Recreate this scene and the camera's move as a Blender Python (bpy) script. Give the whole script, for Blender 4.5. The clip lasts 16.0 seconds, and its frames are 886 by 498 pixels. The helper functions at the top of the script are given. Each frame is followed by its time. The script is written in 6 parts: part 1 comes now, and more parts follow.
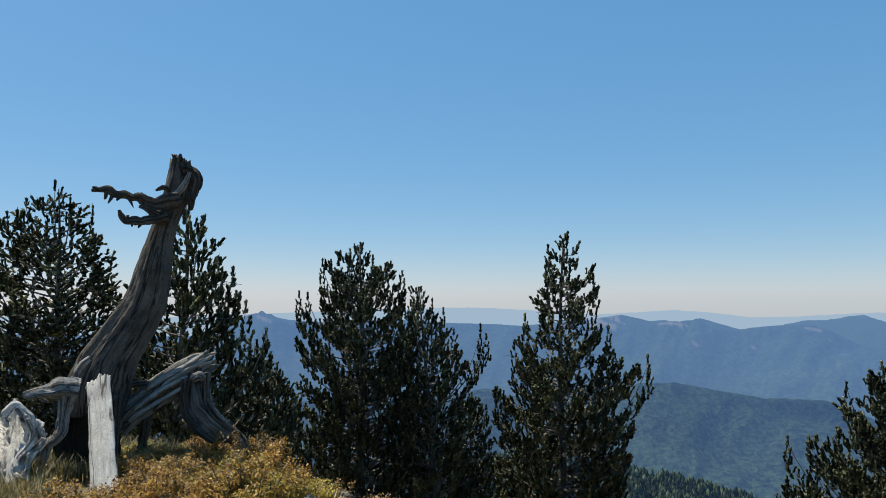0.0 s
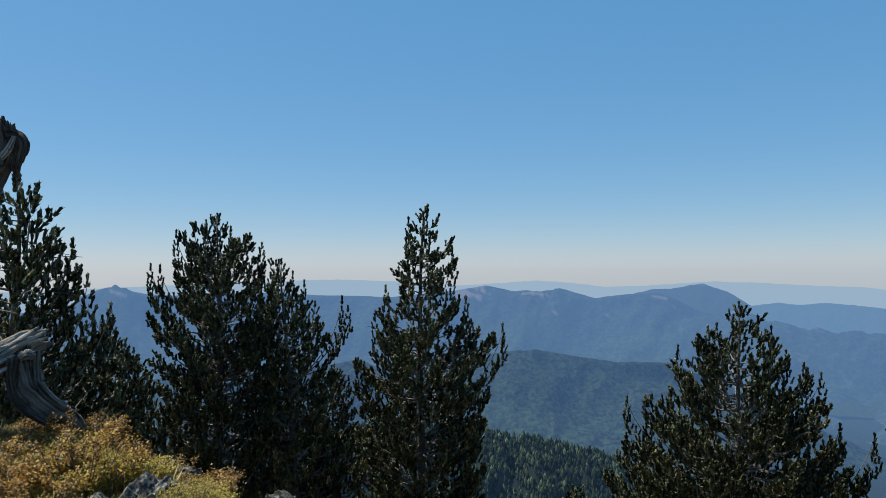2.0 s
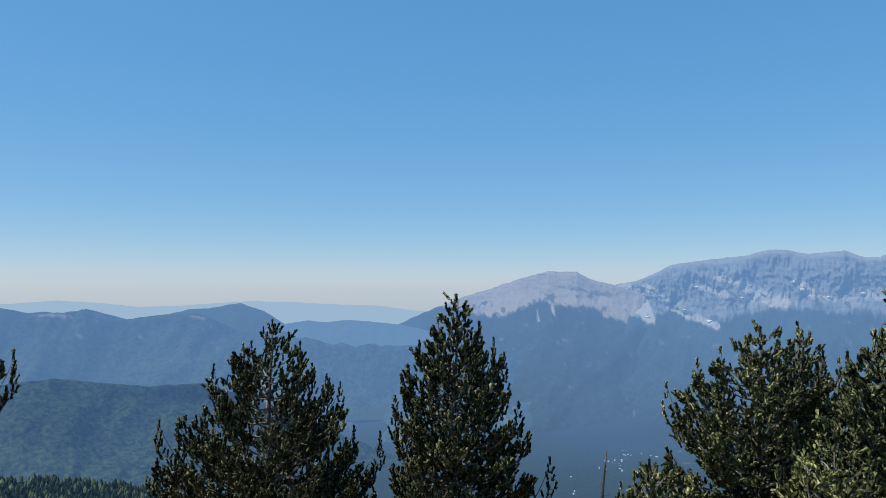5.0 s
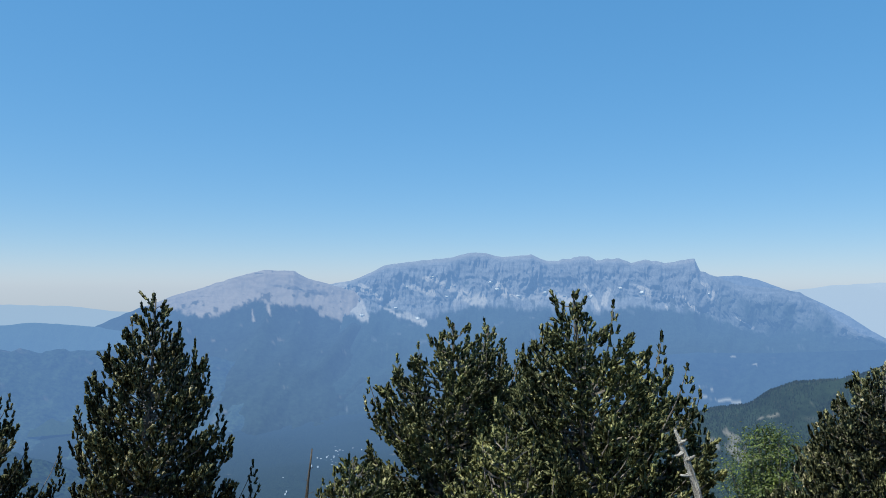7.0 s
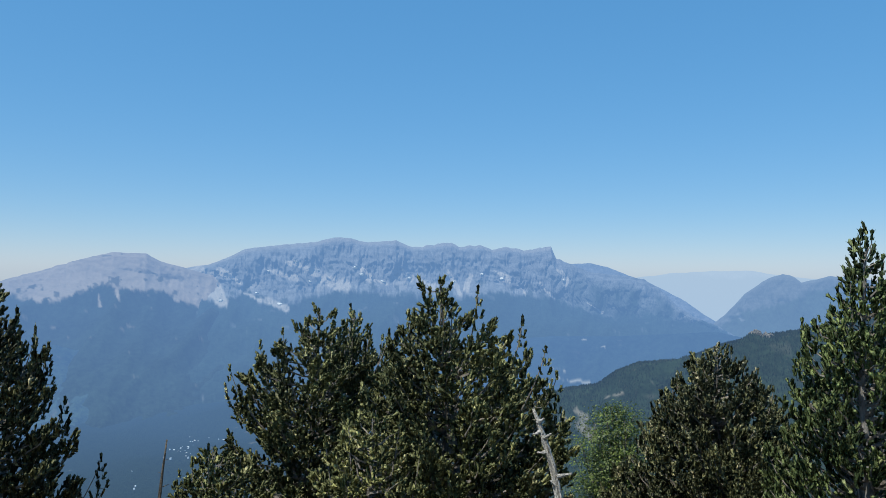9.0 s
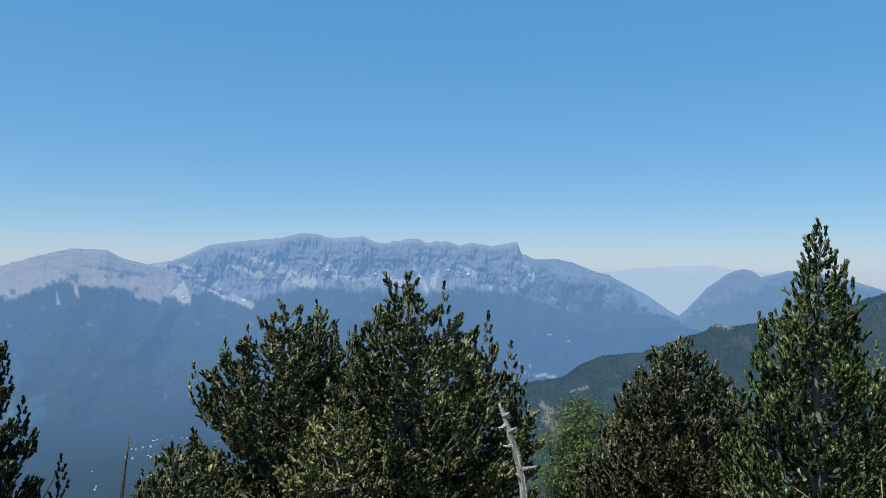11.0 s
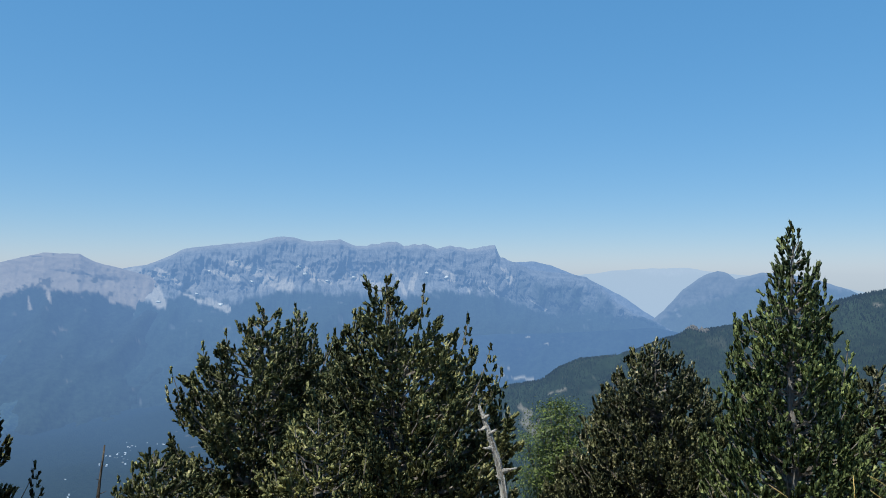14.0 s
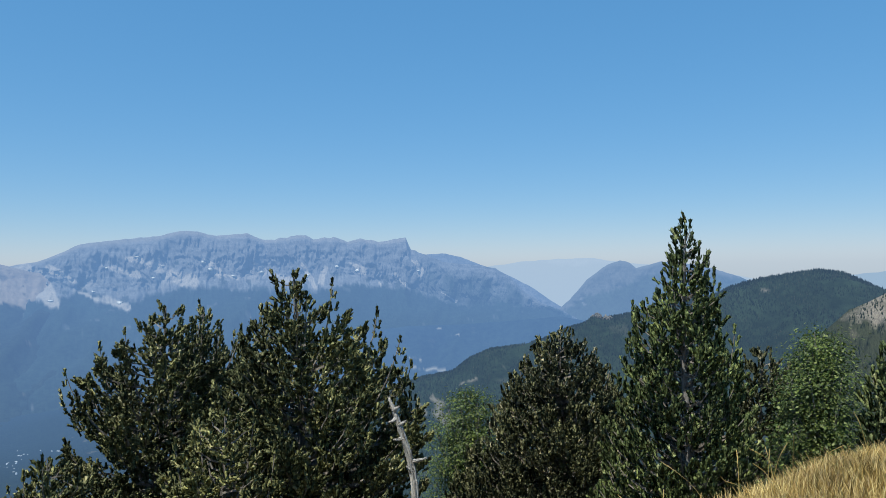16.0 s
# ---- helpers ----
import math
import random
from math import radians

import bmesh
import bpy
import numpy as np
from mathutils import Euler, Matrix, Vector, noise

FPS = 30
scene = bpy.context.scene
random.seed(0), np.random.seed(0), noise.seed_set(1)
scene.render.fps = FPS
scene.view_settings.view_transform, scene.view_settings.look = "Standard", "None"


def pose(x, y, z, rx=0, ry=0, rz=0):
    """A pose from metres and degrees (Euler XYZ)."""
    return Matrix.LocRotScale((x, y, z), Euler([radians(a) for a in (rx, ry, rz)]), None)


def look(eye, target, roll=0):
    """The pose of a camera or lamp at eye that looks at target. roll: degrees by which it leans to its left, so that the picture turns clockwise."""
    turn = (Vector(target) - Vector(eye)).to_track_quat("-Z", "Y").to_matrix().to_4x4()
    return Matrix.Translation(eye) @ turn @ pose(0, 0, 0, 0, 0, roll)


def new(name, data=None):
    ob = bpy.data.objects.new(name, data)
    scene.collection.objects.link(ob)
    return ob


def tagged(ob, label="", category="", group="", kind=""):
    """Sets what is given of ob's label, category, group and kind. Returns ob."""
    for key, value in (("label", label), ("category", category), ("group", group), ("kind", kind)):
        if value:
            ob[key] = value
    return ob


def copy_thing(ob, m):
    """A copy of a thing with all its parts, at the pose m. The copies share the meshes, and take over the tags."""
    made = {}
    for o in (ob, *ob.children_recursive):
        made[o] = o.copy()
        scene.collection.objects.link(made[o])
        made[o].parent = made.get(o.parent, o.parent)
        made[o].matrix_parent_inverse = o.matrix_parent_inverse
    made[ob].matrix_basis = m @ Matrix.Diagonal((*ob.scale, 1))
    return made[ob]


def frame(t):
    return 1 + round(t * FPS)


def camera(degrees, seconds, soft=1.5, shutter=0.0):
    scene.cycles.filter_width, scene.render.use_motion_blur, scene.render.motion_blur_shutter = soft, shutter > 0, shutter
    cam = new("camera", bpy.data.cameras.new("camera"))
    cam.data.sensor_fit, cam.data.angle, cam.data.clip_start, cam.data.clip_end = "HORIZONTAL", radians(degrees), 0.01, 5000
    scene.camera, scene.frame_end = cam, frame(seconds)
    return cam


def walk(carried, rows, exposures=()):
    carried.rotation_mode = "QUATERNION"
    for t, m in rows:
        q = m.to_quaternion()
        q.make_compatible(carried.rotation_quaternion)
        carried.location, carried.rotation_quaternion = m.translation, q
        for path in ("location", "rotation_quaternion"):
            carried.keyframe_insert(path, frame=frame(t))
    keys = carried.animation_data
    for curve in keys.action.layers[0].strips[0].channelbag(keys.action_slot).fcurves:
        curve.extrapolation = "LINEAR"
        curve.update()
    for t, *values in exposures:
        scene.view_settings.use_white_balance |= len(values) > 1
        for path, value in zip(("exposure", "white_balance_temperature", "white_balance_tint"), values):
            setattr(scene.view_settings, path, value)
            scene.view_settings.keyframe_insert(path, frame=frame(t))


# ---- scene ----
EYE = 1.6                      # the lens above the summit ground under the viewer's feet
cam = camera(62.74, 16.0, soft=0.5)
PATH = [
    (0, pose(0.192, 0.514, EYE, 94.04, 0.07, -0.00)),
    (0.5, pose(0.286, 0.476, EYE, 93.81, 0.02, -3.32)),
    (1, pose(0.344, 0.433, EYE, 93.96, -0.28, -6.14)),
    (1.5, pose(0.369, 0.403, EYE, 93.06, 0.02, -7.82)),
    (2, pose(0.368, 0.406, EYE, 91.78, 0.39, -10.30)),
    (2.5, pose(0.343, 0.422, EYE, 89.64, 0.53, -13.82)),
    (3, pose(0.300, 0.356, EYE, 89.91, 0.04, -20.82)),
    (3.5, pose(0.298, 0.375, EYE, 90.27, -0.19, -24.53)),
    (4, pose(0.264, 0.300, EYE, 90.33, -0.39, -29.75)),
    (4.5, pose(0.282, 0.207, EYE, 91.83, 0.05, -38.60)),
    (4.7, pose(0.279, 0.230, EYE, 92.52, 0.06, -41.52)),
    (6.8, pose(0.383, 0.080, EYE, 92.93, -0.06, -65.39)),
    (7, pose(0.398, 0.083, EYE, 93.11, -0.07, -67.51)),
    (7.5, pose(0.385, 0.083, EYE, 92.44, 0.31, -73.85)),
    (8, pose(0.346, 0.103, EYE, 91.86, 0.17, -75.86)),
    (8.5, pose(0.316, 0.107, EYE, 91.97, -0.11, -77.08)),
    (9, pose(0.364, 0.127, EYE, 92.01, -0.49, -78.16)),
    (11.5, pose(0.302, 0.114, EYE, 91.74, -0.40, -81.33)),
    (12, pose(0.289, 0.117, EYE, 91.83, -0.58, -81.71)),
    (12.5, pose(0.304, 0.125, EYE, 91.66, -0.37, -81.56)),
    (13, pose(0.306, 0.125, EYE, 91.68, -0.07, -81.77)),
    (13.5, pose(0.300, 0.131, EYE, 91.66, -0.01, -81.69)),
    (14, pose(0.285, 0.130, EYE, 91.94, -0.11, -82.51)),
    (14.5, pose(0.330, 0.137, EYE, 91.61, 0.09, -82.61)),
    (15, pose(0.316, 0.133, EYE, 91.54, 0.20, -83.03)),
    (15.5, pose(0.320, 0.135, EYE, 91.47, 0.42, -83.38)),
    (16, pose(0.250, 0.093, EYE, 91.32, 0.71, -89.52)),
]
walk(cam, PATH, exposures=[(0, 0.2, 6800, 5), (2.5, 0.08, 6550, 4), (3.3, 0.2, 6600, 4), (4.3, 0.17, 6450, 4), (7, 0.25, 6200, 3), (9, 0.2, 6200, 3), (16, 0.16, 6300, 4)])

# ---- world, sun ----
SUN_AZ, SUN_EL = -60.0, 63.0   # degrees, clockwise from +y; above the horizon
SKY_HUE, SKY_SAT, SKY_DEEP, SKY_POWER, SKY_GAIN = -0.029, 1.13, 1.3, 0.37, 2.98
world = bpy.data.worlds.new("world")
scene.world = world
world.use_nodes = True
wn, wl = world.node_tree.nodes, world.node_tree.links
sky = wn.new("ShaderNodeTexSky")
sky.sky_type = "NISHITA"
sky.sun_disc = False
sky.sun_elevation = radians(SUN_EL)
sky.sun_rotation = radians(SUN_AZ)
sky.altitude, sky.air_density, sky.dust_density, sky.ozone_density = 1500, 1.0, 1.6, 2.0
wn["Background"].inputs["Strength"].default_value = 0.10
# summer haze: evens out the brightness from zenith to horizon and deepens the blue
tint = wn.new("ShaderNodeMix")
tint.data_type, tint.blend_type = "RGBA", "MULTIPLY"
tint.inputs["Factor"].default_value = 1.0
tint.inputs[7].default_value = (0.95, 1.0, 1.45, 1)
wl.new(sky.outputs[0], tint.inputs[6])
parts = wn.new("ShaderNodeSeparateColor")
parts.mode = "HSV"
wl.new(tint.outputs[2], parts.inputs[0])
sat = wn.new("ShaderNodeMath")
sat.operation, sat.use_clamp = "MULTIPLY", True
sat.inputs[1].default_value = SKY_SAT
deepen = wn.new("ShaderNodeMath")
deepen.operation = "POWER"
deepen.inputs[1].default_value = SKY_DEEP
wl.new(parts.outputs[1], deepen.inputs[0])
wl.new(deepen.outputs[0], sat.inputs[0])
power = wn.new("ShaderNodeMath")
power.operation = "POWER"
power.inputs[1].default_value = SKY_POWER
wl.new(parts.outputs[2], power.inputs[0])
gain = wn.new("ShaderNodeMath")
gain.operation = "MULTIPLY"
gain.inputs[1].default_value = SKY_GAIN
wl.new(power.outputs[0], gain.inputs[0])
whole = wn.new("ShaderNodeCombineColor")
whole.mode = "HSV"
hue = wn.new("ShaderNodeMath")
hue.operation = "ADD"
hue.inputs[1].default_value = SKY_HUE
wl.new(parts.outputs[0], hue.inputs[0])
wl.new(hue.outputs[0], whole.inputs[0])
wl.new(sat.outputs[0], whole.inputs[1])
wl.new(gain.outputs[0], whole.inputs[2])
wl.new(whole.outputs[0], wn["Background"].inputs[0])

sun_data = bpy.data.lights.new("sun", "SUN")
sun_data.energy, sun_data.angle, sun_data.color = 5.0, radians(0.53), (1.0, 0.94, 0.84)
sun = new("sun", sun_data)
sd = Vector((math.sin(radians(SUN_AZ)) * math.cos(radians(SUN_EL)), math.cos(radians(SUN_AZ)) * math.cos(radians(SUN_EL)), math.sin(radians(SUN_EL))))
sun.matrix_world = look(sd * 60, (0, 0, 0))


# ---- materials ----
def material(name):
    m = bpy.data.materials.new(name)
    m.use_nodes = True
    return m, m.node_tree.nodes, m.node_tree.links, m.node_tree.nodes["Principled BSDF"]


def ramp(n, stops):
    r = n.new("ShaderNodeValToRGB")
    while len(r.color_ramp.elements) < len(stops):
        r.color_ramp.elements.new(0.5)
    for e, (p, c) in zip(r.color_ramp.elements, stops):
        e.position, e.color = p, (*c, 1)
    return r


def noise_tex(n, l, scale, detail=6, rough=0.6, vector=None):
    t = n.new("ShaderNodeTexNoise")
    t.inputs["Scale"].default_value, t.inputs["Detail"].default_value, t.inputs["Roughness"].default_value = scale, detail, rough
    if vector:
        l.new(vector, t.inputs["Vector"])
    return t


def position(n, l, stretch=(1, 1, 1)):
    g = n.new("ShaderNodeNewGeometry")
    m = n.new("ShaderNodeMapping")
    m.inputs["Scale"].default_value = stretch
    l.new(g.outputs["Position"], m.inputs["Vector"])
    return m.outputs[0]


def bump(n, l, height, bsdf, strength, distance):
    b = n.new("ShaderNodeBump")
    b.inputs["Strength"].default_value, b.inputs["Distance"].default_value = strength, distance
    l.new(height, b.inputs["Height"])
    l.new(b.outputs[0], bsdf.inputs["Normal"])


def mix_colour(n, l, fac, a, b, blend="MIX"):
    x = n.new("ShaderNodeMix")
    x.data_type, x.blend_type = "RGBA", blend
    for s, v in (("Factor", fac), ("A", a), ("B", b)):
        socket = [i for i in x.inputs if i.name == s and i.type == ("VALUE" if s == "Factor" else "RGBA")][0]
        if isinstance(v, (tuple, float)):
            socket.default_value = v if isinstance(v, float) else (*v, 1)
        else:
            l.new(v, socket)
    return [o for o in x.outputs if o.type == "RGBA"][0]


def needle_material(name, dark, light, rare):
    m, n, l, b = material(name)
    g = n.new("ShaderNodeNewGeometry")
    r = ramp(n, [(0.0, dark), (0.5, tuple(0.7 * x + 0.3 * y for x, y in zip(dark, light))), (0.92, light), (1.0, rare)])
    l.new(g.outputs["Random Per Island"], r.inputs[0])
    t = noise_tex(n, l, 0.9, 3, 0.5, position(n, l))
    tr = ramp(n, [(0.35, (0.65, 0.65, 0.65)), (0.7, (1.25, 1.2, 1.05))])
    l.new(t.outputs[0], tr.inputs[0])
    col = mix_colour(n, l, 1.0, r.outputs[0], tr.outputs[0], "MULTIPLY")
    # fine noise paints the dark gaps between needles into the colour
    fine = noise_tex(n, l, 55, 2, 0.6, position(n, l, (1.0, 1.0, 0.45)))
    fr = ramp(n, [(0.36, (0.45, 0.45, 0.45)), (0.62, (1.5, 1.5, 1.45))])
    l.new(fine.outputs[0], fr.inputs[0])
    col = mix_colour(n, l, 1.0, col, fr.outputs[0], "MULTIPLY")
    bump(n, l, fine.outputs[0], b, 0.7, 0.02)
    l.new(col, b.inputs["Base Color"])
    b.inputs["Roughness"].default_value = 0.55
    b.inputs["Specular IOR Level"].default_value = 0.22
    tl = n.new("ShaderNodeBsdfTranslucent")
    l.new(col, tl.inputs[0])
    mx = n.new("ShaderNodeMixShader")
    mx.inputs[0].default_value = 0.08
    l.new(b.outputs[0], mx.inputs[1])
    l.new(tl.outputs[0], mx.inputs[2])
    l.new(mx.outputs[0], n["Material Output"].inputs[0])
    return m


def leaf_material(name, stops, trans=0.35):
    m, n, l, b = material(name)
    g = n.new("ShaderNodeNewGeometry")
    r = ramp(n, stops)
    l.new(g.outputs["Random Per Island"], r.inputs[0])
    t = noise_tex(n, l, 2.2, 3, 0.5, position(n, l))
    tr = ramp(n, [(0.35, (0.7, 0.7, 0.7)), (0.68, (1.2, 1.2, 1.1))])
    l.new(t.outputs[0], tr.inputs[0])
    col = mix_colour(n, l, 1.0, r.outputs[0], tr.outputs[0], "MULTIPLY")
    l.new(col, b.inputs["Base Color"])
    b.inputs["Roughness"].default_value = 0.55
    tl = n.new("ShaderNodeBsdfTranslucent")
    l.new(col, tl.inputs[0])
    mx = n.new("ShaderNodeMixShader")
    mx.inputs[0].default_value = trans
    l.new(b.outputs[0], mx.inputs[1])
    l.new(tl.outputs[0], mx.inputs[2])
    l.new(mx.outputs[0], n["Material Output"].inputs[0])
    return m


def bark_material(name, dark, light):
    m, n, l, b = material(name)
    p = position(n, l, (1, 1, 0.25))
    t = noise_tex(n, l, 22, 8, 0.7, p)
    r = ramp(n, [(0.3, dark), (0.7, light)])
    l.new(t.outputs[0], r.inputs[0])
    l.new(r.outputs[0], b.inputs["Base Color"])
    b.inputs["Roughness"].default_value = 0.9
    bump(n, l, t.outputs[0], b, 0.7, 0.02)
    return m


def deadwood_material(name, dark, mid, light, wear=1.0):
    """Weathered wood: grain runs along the stem by the mesh's uv, with cracks and stains."""
    m, n, l, b = material(name)
    uv = n.new("ShaderNodeUVMap")
    mp = n.new("ShaderNodeMapping")
    mp.inputs["Scale"].default_value = (26, 1.6, 1)
    l.new(uv.outputs[0], mp.inputs[0])
    grain = noise_tex(n, l, 1.6, 9, 0.72, mp.outputs[0])
    patch = noise_tex(n, l, 3.5, 6, 0.65, position(n, l))
    fleck = noise_tex(n, l, 55, 4, 0.7, position(n, l))
    split = noise_tex(n, l, 0.22, 4, 0.55, mp.outputs[0])
    pit = noise_tex(n, l, 26, 3, 0.6, position(n, l, (1, 1, 0.45)))
    r = ramp(n, [(0.26, dark), (0.42, mid), (0.72, light)])
    l.new(grain.outputs[0], r.inputs[0])
    pr = ramp(n, [(0.35, (0.50, 0.48, 0.47)), (0.62, (1.08, 1.06, 1.04))])
    l.new(patch.outputs[0], pr.inputs[0])
    fr = ramp(n, [(0.34, (0.55, 0.54, 0.53)), (0.55, (1.05, 1.05, 1.05))])
    l.new(fleck.outputs[0], fr.inputs[0])
    sr = ramp(n, [(0.484, (1, 1, 1)), (0.498, (0.20, 0.18, 0.17)), (0.502, (0.20, 0.18, 0.17)), (0.516, (1, 1, 1))])
    l.new(split.outputs[0], sr.inputs[0])
    col = mix_colour(n, l, wear, r.outputs[0], pr.outputs[0], "MULTIPLY")
    col = mix_colour(n, l, 0.8 * wear, col, fr.outputs[0], "MULTIPLY")
    hole = ramp(n, [(0.30, (0.22, 0.20, 0.19)), (0.36, (1, 1, 1))])
    l.new(pit.outputs[0], hole.inputs[0])
    col = mix_colour(n, l, 0.85, col, hole.outputs[0], "MULTIPLY")
    l.new(mix_colour(n, l, 1.0, col, sr.outputs[0], "MULTIPLY"), b.inputs["Base Color"])
    b.inputs["Roughness"].default_value = 0.85
    b.inputs["Specular IOR Level"].default_value = 0.25
    deep = n.new("ShaderNodeMath")
    deep.operation = "MULTIPLY_ADD"
    l.new(sr.outputs[0], deep.inputs[0])
    deep.inputs[1].default_value = 0.5
    l.new(grain.outputs[0], deep.inputs[2])
    bump(n, l, deep.outputs[0], b, 0.8, 0.03)
    return m


def rock_material():
    m, n, l, b = material("limestone")
    p = position(n, l)
    a = noise_tex(n, l, 7.0, 8, 0.7, p)
    c = noise_tex(n, l, 28, 6, 0.7, p)
    r = ramp(n, [(0.40, (0.026, 0.024, 0.020)), (0.51, (0.125, 0.115, 0.098)), (0.66, (0.46, 0.43, 0.37))])
    l.new(a.outputs[0], r.inputs[0])
    r2 = ramp(n, [(0.40, (0.14, 0.14, 0.13)), (0.56, (1, 1, 1))])
    l.new(c.outputs[0], r2.inputs[0])
    l.new(mix_colour(n, l, 0.8, r.outputs[0], r2.outputs[0], "MULTIPLY"), b.inputs["Base Color"])
    b.inputs["Roughness"].default_value = 0.9
    bump(n, l, c.outputs[0], b, 0.8, 0.02)
    return m


def soil_material():
    m, n, l, b = material("dry_turf")
    p = position(n, l)
    a = noise_tex(n, l, 1.3, 6, 0.6, p)
    c = noise_tex(n, l, 18, 8, 0.7, p)
    r = ramp(n, [(0.3, (0.05, 0.042, 0.022)), (0.5, (0.16, 0.12, 0.055)), (0.7, (0.30, 0.25, 0.14))])
    l.new(mix_colour(n, l, 0.5, a.outputs["Color"], c.outputs["Color"]), r.inputs[0])
    l.new(r.outputs[0], b.inputs["Base Color"])
    b.inputs["Roughness"].default_value = 1.0
    bump(n, l, c.outputs[0], b, 0.6, 0.04)
    return m


def distance_material(name, low, high, z_mid, z_span, haze, amount, scale=0.012, relief=12.0, patches=None, contrast=0.22, reach=0):
    """Far terrain: woods below, bare rock above a ragged line, with a set amount of haze painted in as emission."""
    m, n, l, b = material(name)
    g = n.new("ShaderNodeNewGeometry")
    p = position(n, l)
    a = noise_tex(n, l, scale, 9, 0.62, p)
    c = noise_tex(n, l, scale * 9, 7, 0.72, position(n, l, (1.5, 1.5, 0.55)))
    sep = n.new("ShaderNodeSeparateXYZ")
    l.new(g.outputs["Position"], sep.inputs[0])
    rib = n.new("ShaderNodeAttribute")
    rib.attribute_name = "rib"
    lower = n.new("ShaderNodeMath")
    lower.operation = "MULTIPLY_ADD"
    l.new(rib.outputs["Fac"], lower.inputs[0])
    lower.inputs[1].default_value = -0.6 * z_span
    l.new(sep.outputs["Z"], lower.inputs[2])
    wob = n.new("ShaderNodeMath")
    wob.operation = "MULTIPLY_ADD"
    l.new(a.outputs[0], wob.inputs[0])
    wob.inputs[1].default_value = z_span * 3.2
    l.new(lower.outputs[0], wob.inputs[2])
    mr = n.new("ShaderNodeMapRange")
    off = z_span * 1.6
    mr.inputs["From Min"].default_value, mr.inputs["From Max"].default_value = z_mid + off - z_span * 0.35, z_mid + off + z_span * 0.35
    l.new(wob.outputs[0], mr.inputs["Value"])
    soft_lo = max(contrast, 0.32)
    lo = ramp(n, [(0.5 - soft_lo, tuple(v * 0.55 for v in low)), (0.5 + soft_lo, tuple(v * 1.5 for v in low))])
    hi = ramp(n, [(0.5 - contrast, tuple(v * 0.6 for v in high)), (0.5 + contrast, tuple(min(v * 1.25, 0.9) for v in high))])
    l.new(c.outputs[0], lo.inputs[0])
    l.new(c.outputs[0], hi.inputs[0])
    streak = noise_tex(n, l, scale * 5, 5, 0.7, position(n, l, (1.6, 1.6, 0.16)))
    tr = ramp(n, [(0.40, (0.66, 0.68, 0.72)), (0.56, (1.06, 1.06, 1.04))])
    l.new(streak.outputs[0], tr.inputs[0])
    bare = mix_colour(n, l, 0.8, hi.outputs[0], tr.outputs[0], "MULTIPLY")
    col = mix_colour(n, l, mr.outputs[0], lo.outputs[0], bare)
    if patches:
        q = noise_tex(n, l, scale * 2.4, 7, 0.6, p)
        k = ramp(n, [(patches[0], (0, 0, 0)), (patches[0] + 0.07, (1, 1, 1))])
        l.new(q.outputs[0], k.inputs[0])
        col = mix_colour(n, l, k.outputs[0], col, patches[1])
    l.new(col, b.inputs["Base Color"])
    b.inputs["Roughness"].default_value = 1.0
    b.inputs["Specular IOR Level"].default_value = 0.1
    bump(n, l, c.outputs[0], b, 0.8, relief)
    # painted haze: airlight put into the surface as emission
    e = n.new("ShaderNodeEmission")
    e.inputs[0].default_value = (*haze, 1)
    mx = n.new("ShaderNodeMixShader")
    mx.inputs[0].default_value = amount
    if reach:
        # the painted haze emission grows with the distance from the summit
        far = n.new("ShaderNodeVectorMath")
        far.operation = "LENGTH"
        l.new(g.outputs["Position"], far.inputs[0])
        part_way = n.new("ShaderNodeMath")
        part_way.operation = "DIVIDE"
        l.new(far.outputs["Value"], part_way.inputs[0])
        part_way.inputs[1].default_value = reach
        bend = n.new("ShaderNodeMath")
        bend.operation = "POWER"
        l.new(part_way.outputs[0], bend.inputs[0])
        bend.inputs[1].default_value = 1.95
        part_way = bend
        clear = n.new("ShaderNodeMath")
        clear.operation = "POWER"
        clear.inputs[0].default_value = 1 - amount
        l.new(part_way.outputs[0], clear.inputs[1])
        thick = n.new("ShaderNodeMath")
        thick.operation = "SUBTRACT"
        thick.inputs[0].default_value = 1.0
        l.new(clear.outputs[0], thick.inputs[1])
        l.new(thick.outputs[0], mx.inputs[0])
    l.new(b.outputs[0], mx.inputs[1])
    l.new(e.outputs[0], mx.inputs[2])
    l.new(mx.outputs[0], n["Material Output"].inputs[0])
    return m


def haze_glow_mix(n, l, bsdf, haze, amount, reach, bend=1.95):
    """Paints haze into a far surface as blue emission, more with the distance from the summit."""
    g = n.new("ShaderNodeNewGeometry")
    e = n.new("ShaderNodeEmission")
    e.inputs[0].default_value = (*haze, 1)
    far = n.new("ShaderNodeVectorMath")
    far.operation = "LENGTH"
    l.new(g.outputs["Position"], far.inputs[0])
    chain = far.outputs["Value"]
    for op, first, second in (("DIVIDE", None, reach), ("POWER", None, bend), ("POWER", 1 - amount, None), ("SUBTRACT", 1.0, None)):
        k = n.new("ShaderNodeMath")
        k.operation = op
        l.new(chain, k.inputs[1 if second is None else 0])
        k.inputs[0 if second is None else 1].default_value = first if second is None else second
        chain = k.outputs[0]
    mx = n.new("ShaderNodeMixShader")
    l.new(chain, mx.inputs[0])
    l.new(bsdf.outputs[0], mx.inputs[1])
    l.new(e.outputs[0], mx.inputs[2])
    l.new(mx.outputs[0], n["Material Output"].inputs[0])


